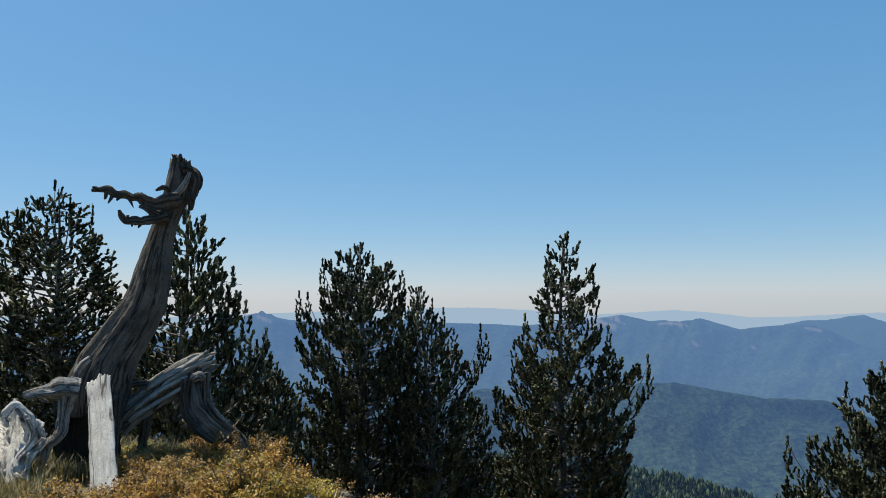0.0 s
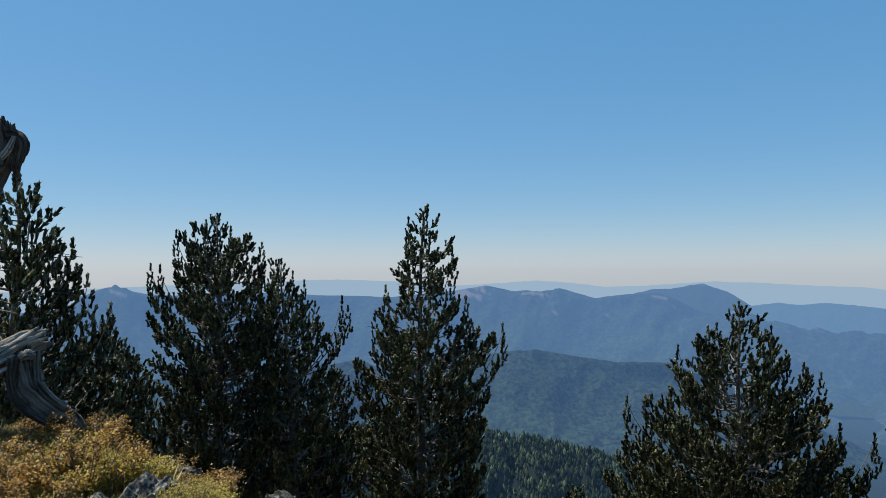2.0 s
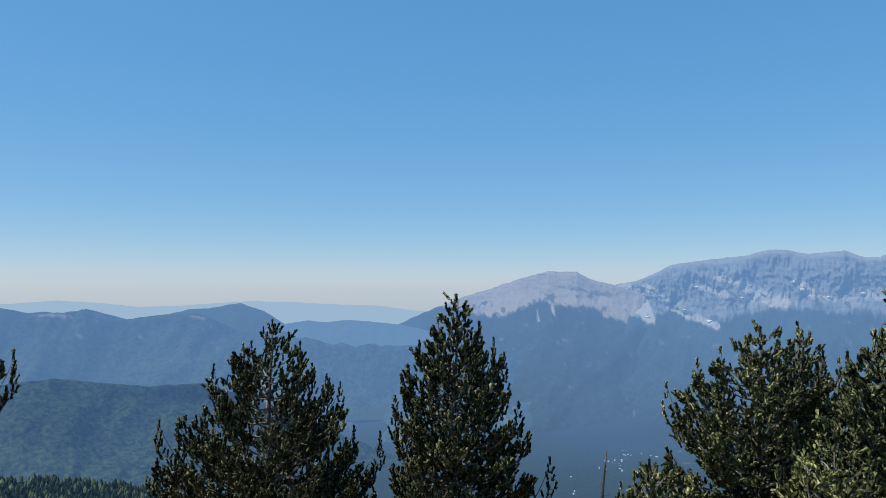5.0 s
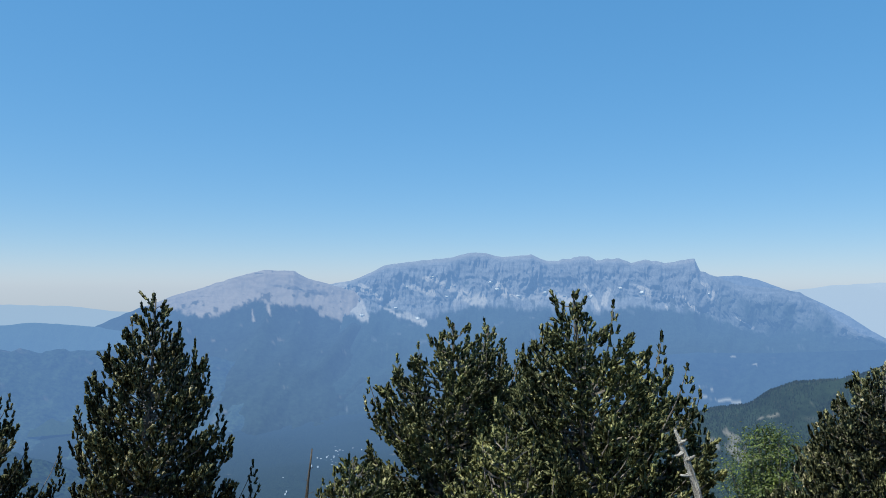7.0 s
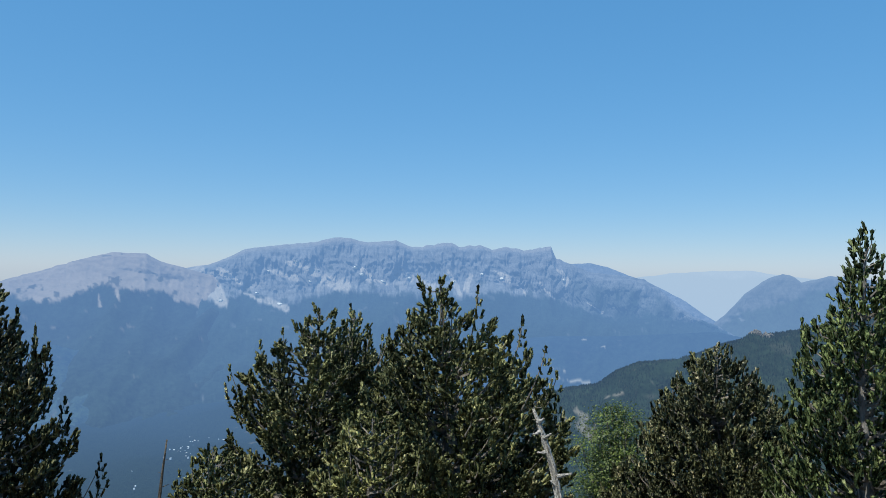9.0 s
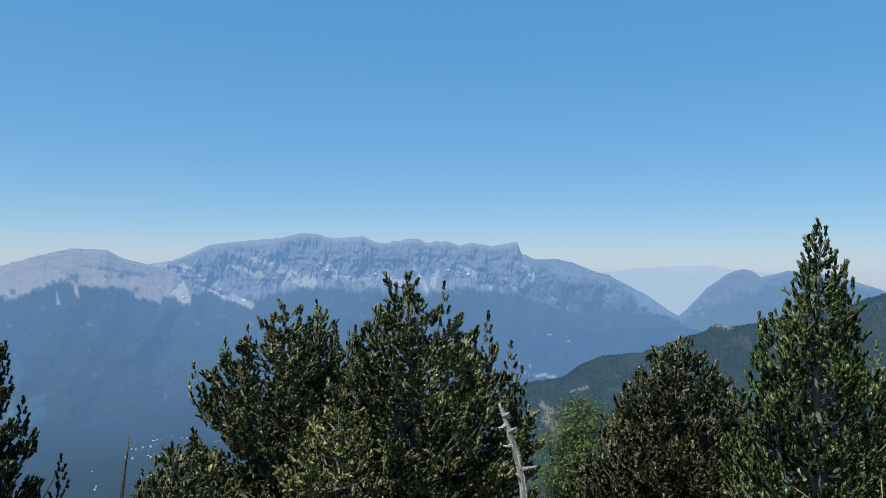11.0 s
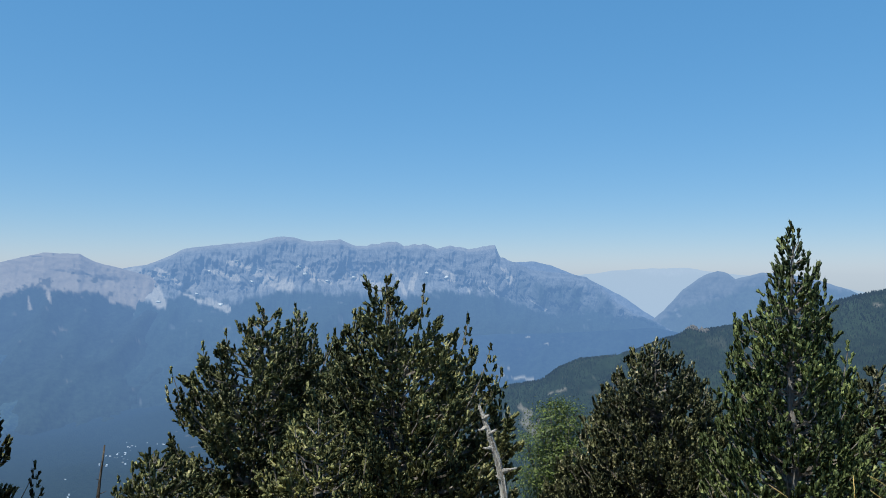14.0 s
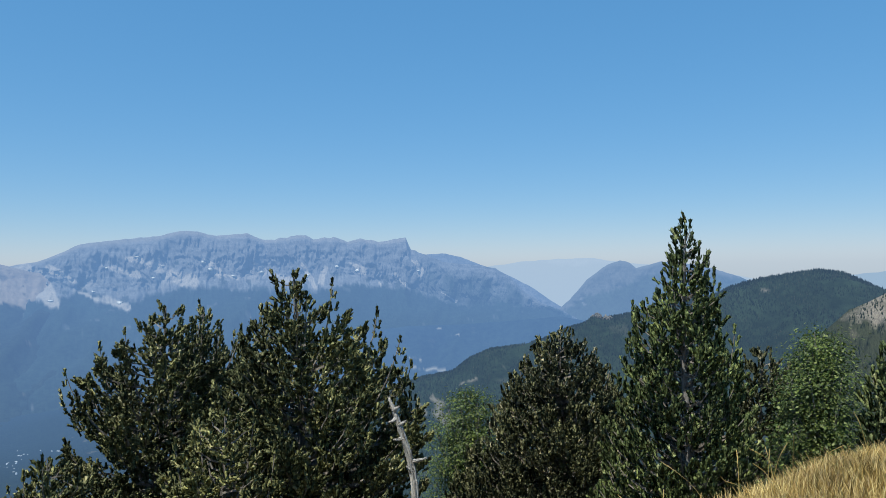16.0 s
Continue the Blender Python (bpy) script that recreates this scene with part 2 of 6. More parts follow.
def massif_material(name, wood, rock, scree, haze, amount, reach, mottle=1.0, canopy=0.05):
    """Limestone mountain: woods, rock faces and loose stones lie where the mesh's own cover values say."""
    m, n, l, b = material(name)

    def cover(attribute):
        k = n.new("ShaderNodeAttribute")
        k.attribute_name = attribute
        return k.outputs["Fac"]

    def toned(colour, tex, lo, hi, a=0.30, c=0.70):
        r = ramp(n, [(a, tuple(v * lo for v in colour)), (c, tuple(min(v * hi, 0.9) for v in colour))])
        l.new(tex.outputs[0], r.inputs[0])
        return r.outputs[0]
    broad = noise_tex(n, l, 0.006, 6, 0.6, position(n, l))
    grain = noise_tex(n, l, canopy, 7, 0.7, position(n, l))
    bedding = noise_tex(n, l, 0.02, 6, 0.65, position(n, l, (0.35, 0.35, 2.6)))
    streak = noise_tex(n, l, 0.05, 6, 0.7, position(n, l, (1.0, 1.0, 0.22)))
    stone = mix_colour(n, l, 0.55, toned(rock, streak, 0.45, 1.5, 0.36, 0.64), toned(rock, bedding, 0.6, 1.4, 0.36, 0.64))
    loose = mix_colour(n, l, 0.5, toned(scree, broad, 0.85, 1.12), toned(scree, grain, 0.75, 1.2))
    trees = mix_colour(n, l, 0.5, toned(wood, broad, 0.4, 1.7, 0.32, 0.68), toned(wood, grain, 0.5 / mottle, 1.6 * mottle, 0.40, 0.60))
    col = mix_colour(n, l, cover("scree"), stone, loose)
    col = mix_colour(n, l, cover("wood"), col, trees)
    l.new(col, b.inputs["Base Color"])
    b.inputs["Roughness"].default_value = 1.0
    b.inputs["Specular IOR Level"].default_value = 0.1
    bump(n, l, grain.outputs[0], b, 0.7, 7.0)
    # painted haze: blue emission over woods, rock and scree alike
    haze_glow_mix(n, l, b, haze, amount, reach)
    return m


HAZE_GLOW = (0.075, 0.155, 0.34)          # emission colour of the blue haze painted into valley and hill surfaces
NEEDLE_DARK = needle_material("pine_needles", (0.024, 0.030, 0.014), (0.180, 0.182, 0.094), (0.38, 0.34, 0.23))
NEEDLE_FRESH = needle_material("fresh_pine_needles", (0.045, 0.066, 0.026), (0.185, 0.228, 0.09), (0.32, 0.34, 0.17))
NEEDLE_OLIVE = needle_material("olive_pine_needles", (0.048, 0.058, 0.025), (0.265, 0.27, 0.125), (0.40, 0.38, 0.22))
NEEDLE_DOME = needle_material("grey_green_pine_needles", (0.022, 0.028, 0.014), (0.23, 0.235, 0.125), (0.50, 0.46, 0.32))
# lighter yellow-green needles, sunlight on the low sprays put into the colour
NEEDLE_SUNNY = needle_material("sunlit_yellow_green_needles", (0.08, 0.088, 0.035), (0.31, 0.31, 0.135), (0.42, 0.40, 0.21))
BEECH = leaf_material("beech_leaves", [(0.0, (0.030, 0.055, 0.012)), (0.6, (0.110, 0.155, 0.036)), (1.0, (0.23, 0.27, 0.075))])
BARK = bark_material("pine_bark", (0.035, 0.030, 0.026), (0.14, 0.125, 0.11))
BARK_TWIG = bark_material("grey_twigs", (0.07, 0.06, 0.05), (0.30, 0.265, 0.23))
BARK_PALE = bark_material("young_pine_bark", (0.12, 0.11, 0.10), (0.34, 0.32, 0.30))
DEAD_GREY = deadwood_material("weathered_deadwood", (0.030, 0.025, 0.021), (0.105, 0.090, 0.076), (0.20, 0.178, 0.155))
DEAD_PALE = deadwood_material("bleached_deadwood", (0.14, 0.128, 0.112), (0.50, 0.475, 0.435), (0.72, 0.69, 0.64), 0.6)
DEAD_MID = deadwood_material("silvered_deadwood", (0.06, 0.055, 0.05), (0.38, 0.36, 0.33), (0.62, 0.59, 0.55), 0.7)
# near-black colour paints the shade inside the snag's hollow foot
DEAD_SHADED = deadwood_material("shaded_hollow_wood", (0.012, 0.011, 0.010), (0.040, 0.035, 0.031), (0.09, 0.08, 0.07))
DEAD_LOG = deadwood_material("grey_log_wood", (0.05, 0.046, 0.042), (0.27, 0.252, 0.228), (0.50, 0.475, 0.44), 0.8)
DEAD_ROOT = deadwood_material("grey_root_wood", (0.035, 0.031, 0.028), (0.16, 0.147, 0.13), (0.33, 0.31, 0.28), 0.85)
ROCK = rock_material()
TURF = soil_material()
GRASS = leaf_material("dry_grass", [(0.0, (0.20, 0.12, 0.035)), (0.5, (0.47, 0.325, 0.10)), (1.0, (0.66, 0.53, 0.25))], 0.25)
GRASS_DULL = leaf_material("grey_green_grass", [(0.0, (0.05, 0.044, 0.018)), (0.5, (0.15, 0.125, 0.05)), (1.0, (0.34, 0.285, 0.14))], 0.25)
SHRUB_RUST = leaf_material("rusty_shrub_leaves", [(0.0, (0.06, 0.03, 0.006)), (0.45, (0.26, 0.125, 0.016)), (1.0, (0.54, 0.32, 0.05))], 0.3)
SHRUB_YELLOW = leaf_material("yellow_green_shrub_leaves", [(0.0, (0.06, 0.05, 0.008)), (0.45, (0.32, 0.235, 0.022)), (1.0, (0.58, 0.45, 0.07))], 0.3)


# ---- mesh helpers ----
def mesh_of(name, verts, tris, uvs=None, smooth=False):
    v = np.asarray(verts, dtype=np.float32).reshape(-1, 3)
    f = np.asarray(tris, dtype=np.int32).reshape(-1, 3)
    me = bpy.data.meshes.new(name)
    me.vertices.add(len(v))
    me.vertices.foreach_set("co", v.ravel())
    me.loops.add(f.size)
    me.loops.foreach_set("vertex_index", f.ravel())
    me.polygons.add(len(f))
    me.polygons.foreach_set("loop_start", np.arange(0, f.size, 3, dtype=np.int32))
    me.polygons.foreach_set("loop_total", np.full(len(f), 3, dtype=np.int32))
    me.polygons.foreach_set("use_smooth", np.full(len(f), smooth))
    if uvs is not None:
        layer = me.uv_layers.new(name="uv")
        layer.data.foreach_set("uv", np.asarray(uvs, dtype=np.float32)[f.ravel()].ravel())
    me.update()
    me.validate()
    return me


def part(name, me, mat, parent=None, label=""):
    ob = new(name, me)
    me.materials.append(mat)
    if parent:
        ob.parent = parent
    if label:
        ob["label"] = label
    return ob


def grid_tris(rows, cols, wrap=False):
    i = np.arange(rows - 1)[:, None]
    j = np.arange(cols if wrap else cols - 1)[None, :]
    a, b = i * cols + j, i * cols + (j + 1) % cols
    c, d = a + cols, b + cols
    return np.concatenate([np.stack([a, b, d], -1).reshape(-1, 3), np.stack([a, d, c], -1).reshape(-1, 3)])


def tube(path, radii, sides=6):
    """Rings along a path; closed at the tip. Vertices, triangles."""
    p = np.asarray(path, float)
    r = np.asarray(radii, float)
    t = np.gradient(p, axis=0)
    t /= np.linalg.norm(t, axis=1)[:, None] + 1e-9
    ref = np.array([0.31, 0.95, 0.05])
    u = np.cross(t, ref)
    u /= np.linalg.norm(u, axis=1)[:, None] + 1e-9
    w = np.cross(t, u)
    a = np.arange(sides) * 2 * np.pi / sides
    ring = u[:, None] * np.cos(a)[None, :, None] + w[:, None] * np.sin(a)[None, :, None]
    v = (p[:, None] + ring * r[:, None, None]).reshape(-1, 3)
    f = grid_tris(len(p), sides, True)
    n = len(v)
    v = np.concatenate([v, p[-1:], p[:1]])
    k = np.arange(sides)
    cap = np.stack([n - sides + k, n - sides + (k + 1) % sides, np.full(sides, n)], -1)
    cap0 = np.stack([(k + 1) % sides, k, np.full(sides, n + 1)], -1)
    return v, np.concatenate([f, cap, cap0])


class Heap:
    """Gathers pieces of one mesh."""

    def __init__(self):
        self.v, self.f, self.n = [], [], 0

    def add(self, v, f):
        self.v.append(np.asarray(v, float))
        self.f.append(np.asarray(f, int) + self.n)
        self.n += len(v)

    def mesh(self, name, smooth=False):
        return mesh_of(name, np.concatenate(self.v), np.concatenate(self.f), None, smooth)


def fbm(x, y, z=0.0, octaves=5, h=0.9):
    return noise.fractal((x, y, z), h, 2.0, octaves)


# ---- ground: one sheet from the summit to the horizon ----
EDGE_AZ = (-180, -60, -30, -20, -12, -5, 0, 20, 95, 104, 111, 116, 121, 128, 150, 180)
EDGE_R = (30, 20, 10.5, 9.6, 8.0, 6.3, 5.2, 4.2, 4.0, 4.7, 5.9, 7.0, 7.8, 9.2, 13, 30)


def ground_z(x, y):
    r = math.hypot(x, y)
    az = math.degrees(math.atan2(x, y))
    e = float(np.interp(az, EDGE_AZ, EDGE_R))
    s = r - e
    near = (math.sqrt(s * s + 0.35) + s) / 2
    drop = 0.62 * min(near, 20) + 0.40 * max(near - 20, 0)
    z = -drop
    if r < 60:
        z += 0.10 * fbm(x * 0.5, y * 0.5, 3.1, 4) * min(1, r / 3) * 0.7
    floor = -440 + 30 * fbm(x * 0.0019, y * 0.0019, 7.7, 5)
    k = 60.0
    d = (z - floor) / k
    return floor + k * (math.log1p(math.exp(d)) if d < 30 else d)


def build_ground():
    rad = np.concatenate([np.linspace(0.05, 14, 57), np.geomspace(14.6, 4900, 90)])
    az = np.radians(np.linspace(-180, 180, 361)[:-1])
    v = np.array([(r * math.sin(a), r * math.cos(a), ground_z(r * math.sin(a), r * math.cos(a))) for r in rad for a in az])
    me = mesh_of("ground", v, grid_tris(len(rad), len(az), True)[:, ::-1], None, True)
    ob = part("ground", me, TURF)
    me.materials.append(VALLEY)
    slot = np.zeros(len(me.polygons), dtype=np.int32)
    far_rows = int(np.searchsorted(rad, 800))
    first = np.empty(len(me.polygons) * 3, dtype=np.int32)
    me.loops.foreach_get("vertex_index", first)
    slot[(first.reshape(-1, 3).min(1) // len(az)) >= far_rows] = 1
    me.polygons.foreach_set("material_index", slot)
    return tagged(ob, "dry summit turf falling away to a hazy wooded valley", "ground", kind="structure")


# valley woods with the massif's blue haze painted in as emission
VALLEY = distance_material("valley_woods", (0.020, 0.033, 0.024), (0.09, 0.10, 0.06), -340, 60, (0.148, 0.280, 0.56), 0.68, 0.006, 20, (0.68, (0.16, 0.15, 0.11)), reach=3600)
build_ground()


# ---- mountains ----
def ridge(name, label, skyline, radius, depth, foot, mat, rough, gully, back=400, seed=0.0, step=0.09, rows=46, fine=3.0):
    """A range: its crest follows the skyline (azimuth, elevation in degrees) at a radius; its face falls to the foot towards the viewer, cut by gullies."""
    sa, se = np.array(skyline).T
    az = np.arange(sa[0], sa[-1] + step, step)
    el = np.interp(az, sa, se)
    s = np.concatenate([np.linspace(-1, 0, 5)[:-1], np.linspace(0, 1, rows) ** 1.25])
    v = np.zeros((len(s), len(az), 3))
    ribs = np.zeros((len(s), len(az)))
    for j, (a, e) in enumerate(zip(az, el)):
        arc = math.radians(a) * radius
        crest = EYE + radius * math.tan(math.radians(e)) + fine * fbm(arc * 0.02, seed, 1.0, 5)
        for i, q in enumerate(s):
            run = q * depth
            if q < 0:
                r, z = radius - q * back, crest - (crest - foot) * (-q) ** 1.3 * 0.8
            else:
                r = radius - run
                fall = q ** 0.85
                z = crest + (min(foot, crest - 40) - crest) * fall
                w = min(1.0, q * 7) * min(1.0, (1 - q) * 5)
                wx, wy = arc + 90 * fbm(arc * 0.004, run * 0.004, seed + 5, 3), run + 90 * fbm(arc * 0.004, run * 0.004, seed + 8, 3)
                g = 1 - 2 * abs(fbm(wx * gully, wy * gully * 0.45, seed, 5))
                big_g = 1 - 2 * abs(fbm(wx * gully * 0.38 + 7, wy * gully * 0.2, seed + 3, 3))
                z += w * rough * (0.9 * (big_g - 0.4) + 0.8 * g - 0.28 + 0.5 * fbm(arc * gully * 4, run * gully * 3, seed + 9, 5))
                ribs[i, j] = 0.65 * big_g + 0.35 * g
                r += w * rough * 0.6 * fbm(arc * gully * 1.5, run * gully, seed + 2, 5)
            v[i, j] = (r * math.sin(math.radians(a)), r * math.cos(math.radians(a)), z)
    me = mesh_of(name, v.reshape(-1, 3), grid_tris(len(s), len(az)), None, True)
    me.attributes.new("rib", "FLOAT", "POINT").data.foreach_set("value", ribs.reshape(-1).astype(np.float32))
    return tagged(part(name, me, mat), label, "mountain", kind="structure"), v


def lattice(ix, iy, seed):
    k = (ix * 374761393 + iy * 668265263 + seed * 974634777) & 0xFFFFFFFF
    k = ((k ^ (k >> 13)) * 1274126177) & 0xFFFFFFFF
    return ((k ^ (k >> 16)) & 0xFFFF) / 32767.5 - 1


def sheet_noise(x, y, seed, octaves=4, gain=0.5):
    """Smooth value noise over arrays, about -1 to 1."""
    total, amp, norm = np.zeros_like(x), 1.0, 0.0
    for k in range(octaves):
        fx, fy = np.floor(x), np.floor(y)
        tx, ty = x - fx, y - fy
        tx, ty = tx * tx * tx * (tx * (tx * 6 - 15) + 10), ty * ty * ty * (ty * (ty * 6 - 15) + 10)
        ix, iy = fx.astype(np.int64), fy.astype(np.int64)
        q = [lattice(ix + i, iy + j, seed + k * 17) for j in (0, 1) for i in (0, 1)]
        total += amp * ((q[0] * (1 - tx) + q[1] * tx) * (1 - ty) + (q[2] * (1 - tx) + q[3] * tx) * ty)
        norm += amp
        amp *= gain
        x, y = x * 2.03 + 13.7, y * 2.03 + 7.1
    return total / norm * 1.5


def step_up(a, b, x):
    t = np.clip((x - a) / (b - a), 0, 1)
    return t * t * (3 - 2 * t)


def massif(name, label, skyline, cliff_foot, treeline, tongues, faces, radius, foot_r, mat, seed, carve, step=0.05, pale=0.0, steep=0.55, shrubby=0.0, relief=34.0, crag=48, slope_rows=70, rise=0.12, base=-510.0, notch=0.05):
    """A limestone mountain by azimuth and elevation: crest, cliffs cut by gullies down to their foot, scree tongues, woods below the treeline."""
    sa, se = np.array(skyline).T
    az = np.arange(sa[0], sa[-1] + step, step)
    arc = np.radians(az) * radius
    e = np.interp(az, sa, se) + (np.interp(az, *np.array(notch).T) if isinstance(notch, list) else notch) * sheet_noise(arc / 30, arc * 0, seed + 1, 4)
    ft = np.minimum(np.interp(az, *np.array(cliff_foot).T), e - 0.25)
    tan = lambda d: np.tan(np.radians(d))
    crest = EYE + radius * tan(e)
    low = EYE + (radius - 60) * tan(ft)
    run = steep * (crest - low)
    u = np.concatenate([np.linspace(-1, 0, 4)[:-1], np.linspace(0, 1, crag), 1 + np.linspace(0, 1, slope_rows)[1:] ** 1.5])[:, None]
    A = np.broadcast_to(arc[None], (len(u), len(az)))
    c = np.clip(u, 0, 1)
    d = np.clip(u - 1, 0, 1)
    fall = np.where(c < 0.25, 0.15 * c / 0.25, 0.15 + 0.85 * (np.clip(c - 0.25, 0, 1) / 0.75) ** 0.85)
    z = crest - (crest - low) * fall
    r = radius - run * c
    z = np.where(u > 1, low + (base - low) * (1 - (1 - d) ** 1.75), z)
    r = np.where(u > 1, radius - run - (radius - run - foot_r) * d, r)
    z = np.where(u < 0, crest - 260 * (-u) ** 1.3, z)
    r = np.where(u < 0, radius - u * 450, r)
    down = radius - r
    wx = A + 22 * sheet_noise(A / 90, z / 90, seed + 2, 3)
    wz = z + 22 * sheet_noise(A / 90, z / 90, seed + 3, 3)
    b1 = 1 - 2 * np.abs(sheet_noise(wx / 150, wz / 300, seed + 4, 3))
    b2 = 1 - 2 * np.abs(sheet_noise(wx / 52, wz / 120, seed + 5, 3))
    b3 = 1 - 2 * np.abs(sheet_noise(wx / 19, wz / 42, seed + 6, 3))
    ledge = sheet_noise(wx / 260, wz / 16, seed + 7, 3)
    on_cliff = step_up(0.10, 0.42, c) * np.exp(-7 * d)
    r = r - carve * on_cliff * ((0.9 * b1 + 0.3) * (1 + 0.5 * sheet_noise(A / 300, z / 300, seed + 19, 2)) + 0.5 * b2 + 0.3 * b3 + 0.14 * ledge)
    spur = 1 - 2 * np.abs(sheet_noise(A / 420 + 0.0011 * down, down / 1100, seed + 8, 4))
    dale = 1 - 2 * np.abs(sheet_noise(A / 130 + 0.002 * down, down / 330, seed + 9, 4))
    on_slope = step_up(0.0, rise, d) * (1 - step_up(0.9, 1.0, d))
    z = z + on_slope * (relief * (spur - 0.2) + 0.32 * relief * dale + 3 * sheet_noise(A / 25, down / 25, seed + 10, 3))
    el = np.degrees(np.arctan2(z - EYE, r))
    AZ = np.broadcast_to(az[None], el.shape)
    rag = 0.20 * sheet_noise(A / 110, z / 200, seed + 11, 4) + 0.24 * sheet_noise(A / 17, z / 40, seed + 12, 4)
    line = np.interp(az, *np.array(treeline).T)[None] + rag
    wood = 1 - step_up(-0.16, 0.16, el - line)
    wood = np.maximum(wood, 0.75 * step_up(0.12, 0.4, sheet_noise(A / 30, z / 30, seed + 13, 4) - 0.55 * step_up(0.0, 1.6, el - line)) * (u > 0.6))
    glade = step_up(0.80, 1.0, sheet_noise(A / 60, down / 40, seed + 14, 4)) * (u > 1)
    wood = wood * (1 - 0.35 * glade)
    wood = np.maximum(wood, shrubby * step_up(86.0, 89.5, AZ) * step_up(0.15, 0.5, c) * (0.75 + 0.5 * sheet_noise(A / 40, z / 90, seed + 18, 3)))
    scree = pale * np.ones_like(el) * (1 - 0.25 * step_up(0.1, 0.5, ledge))
    scree = np.maximum(scree, 0.45 * step_up(0.05, -0.35, b1 + 0.3 * b2) * step_up(0.6, 0.95, c) * step_up(-0.1, 0.3, sheet_noise(A / 120, z / 200, seed + 20, 3)))
    scree = np.maximum(scree, 0.55 * (1 - step_up(0.05, 0.22, c)) * (1 - (shrubby > 0) * step_up(86.6, 87.6, AZ)))
    bend = 0.16 * sheet_noise(A / 60, z / 60, seed + 15, 3)
    for a0, e0, a1, e1, w0, w1 in tongues:
        t = np.clip(((AZ - a0) * (a1 - a0) + (el - e0) * (e1 - e0)) / ((a1 - a0) ** 2 + (e1 - e0) ** 2), 0, 1)
        off = np.hypot(AZ + bend - a0 - t * (a1 - a0), el + 0.7 * bend - e0 - t * (e1 - e0))
        w = w0 + (w1 - w0) * t
        k = 1 - step_up(0.7, 1.15, off / w + 0.5 * sheet_noise(A / 22, z / 40, seed + 16, 3))
        scree, wood = np.maximum(scree, k), wood * (1 - 0.92 * k)
    for a0, e0, a1, e1, w0, w1 in faces:
        t = np.clip(((AZ - a0) * (a1 - a0) + (el - e0) * (e1 - e0)) / ((a1 - a0) ** 2 + (e1 - e0) ** 2), 0, 1)
        off = np.hypot(AZ + bend - a0 - t * (a1 - a0), el + 0.7 * bend - e0 - t * (e1 - e0))
        scree = scree * (1 - (1 - step_up(0.6, 1.2, off / (w0 + (w1 - w0) * t) + 0.5 * sheet_noise(A / 30, z / 22, seed + 17, 3))))
    th = np.radians(AZ)
    v = np.stack([r * np.sin(th), r * np.cos(th), z], -1)
    me = mesh_of(name, v.reshape(-1, 3), grid_tris(len(u), len(az)), None, True)
    for attribute, value in (("wood", wood), ("scree", scree)):
        me.attributes.new(attribute, "FLOAT", "POINT").data.foreach_set("value", np.clip(value, 0, 1).reshape(-1).astype(np.float32))
    return tagged(part(name, me, mat), label, "mountain", kind="structure"), v


# horizon ranges get most of their pale blue from painted haze emission
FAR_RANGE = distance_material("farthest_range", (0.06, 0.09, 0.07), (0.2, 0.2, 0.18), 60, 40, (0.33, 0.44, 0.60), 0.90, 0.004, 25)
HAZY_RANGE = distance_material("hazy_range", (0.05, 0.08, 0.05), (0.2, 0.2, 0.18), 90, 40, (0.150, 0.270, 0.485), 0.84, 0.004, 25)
# haze colour and amount painted into each mountain material as emission
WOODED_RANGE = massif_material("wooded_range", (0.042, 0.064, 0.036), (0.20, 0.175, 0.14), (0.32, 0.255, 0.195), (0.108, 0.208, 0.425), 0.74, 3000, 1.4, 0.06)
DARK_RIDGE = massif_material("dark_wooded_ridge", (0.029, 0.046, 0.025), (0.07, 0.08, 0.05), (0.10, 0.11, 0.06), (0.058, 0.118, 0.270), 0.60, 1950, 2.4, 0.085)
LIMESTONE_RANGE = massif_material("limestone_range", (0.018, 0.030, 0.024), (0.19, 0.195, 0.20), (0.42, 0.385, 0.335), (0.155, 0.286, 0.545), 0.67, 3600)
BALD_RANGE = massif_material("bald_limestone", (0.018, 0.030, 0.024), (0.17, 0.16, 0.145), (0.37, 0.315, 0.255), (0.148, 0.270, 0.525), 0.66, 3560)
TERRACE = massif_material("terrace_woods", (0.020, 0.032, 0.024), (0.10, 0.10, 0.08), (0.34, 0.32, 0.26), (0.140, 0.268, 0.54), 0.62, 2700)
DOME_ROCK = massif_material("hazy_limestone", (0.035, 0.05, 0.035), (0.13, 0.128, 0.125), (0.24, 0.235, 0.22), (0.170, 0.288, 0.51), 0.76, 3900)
# scree and spur ground carry a thin painted haze emission
SCREE = distance_material("scree", (0.05, 0.056, 0.03), (0.29, 0.255, 0.205), -52, 26, HAZE_GLOW, 0.10, 0.05, 3, contrast=0.2)
SPUR_GROUND = distance_material("spur_undergrowth", (0.012, 0.020, 0.010), (0.03, 0.042, 0.024), 300, 60, HAZE_GLOW, 0.10, 0.02, 2)
# hill ground, its bluish haze painted in as emission
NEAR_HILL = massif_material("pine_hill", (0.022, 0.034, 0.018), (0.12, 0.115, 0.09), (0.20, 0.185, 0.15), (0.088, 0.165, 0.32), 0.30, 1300)

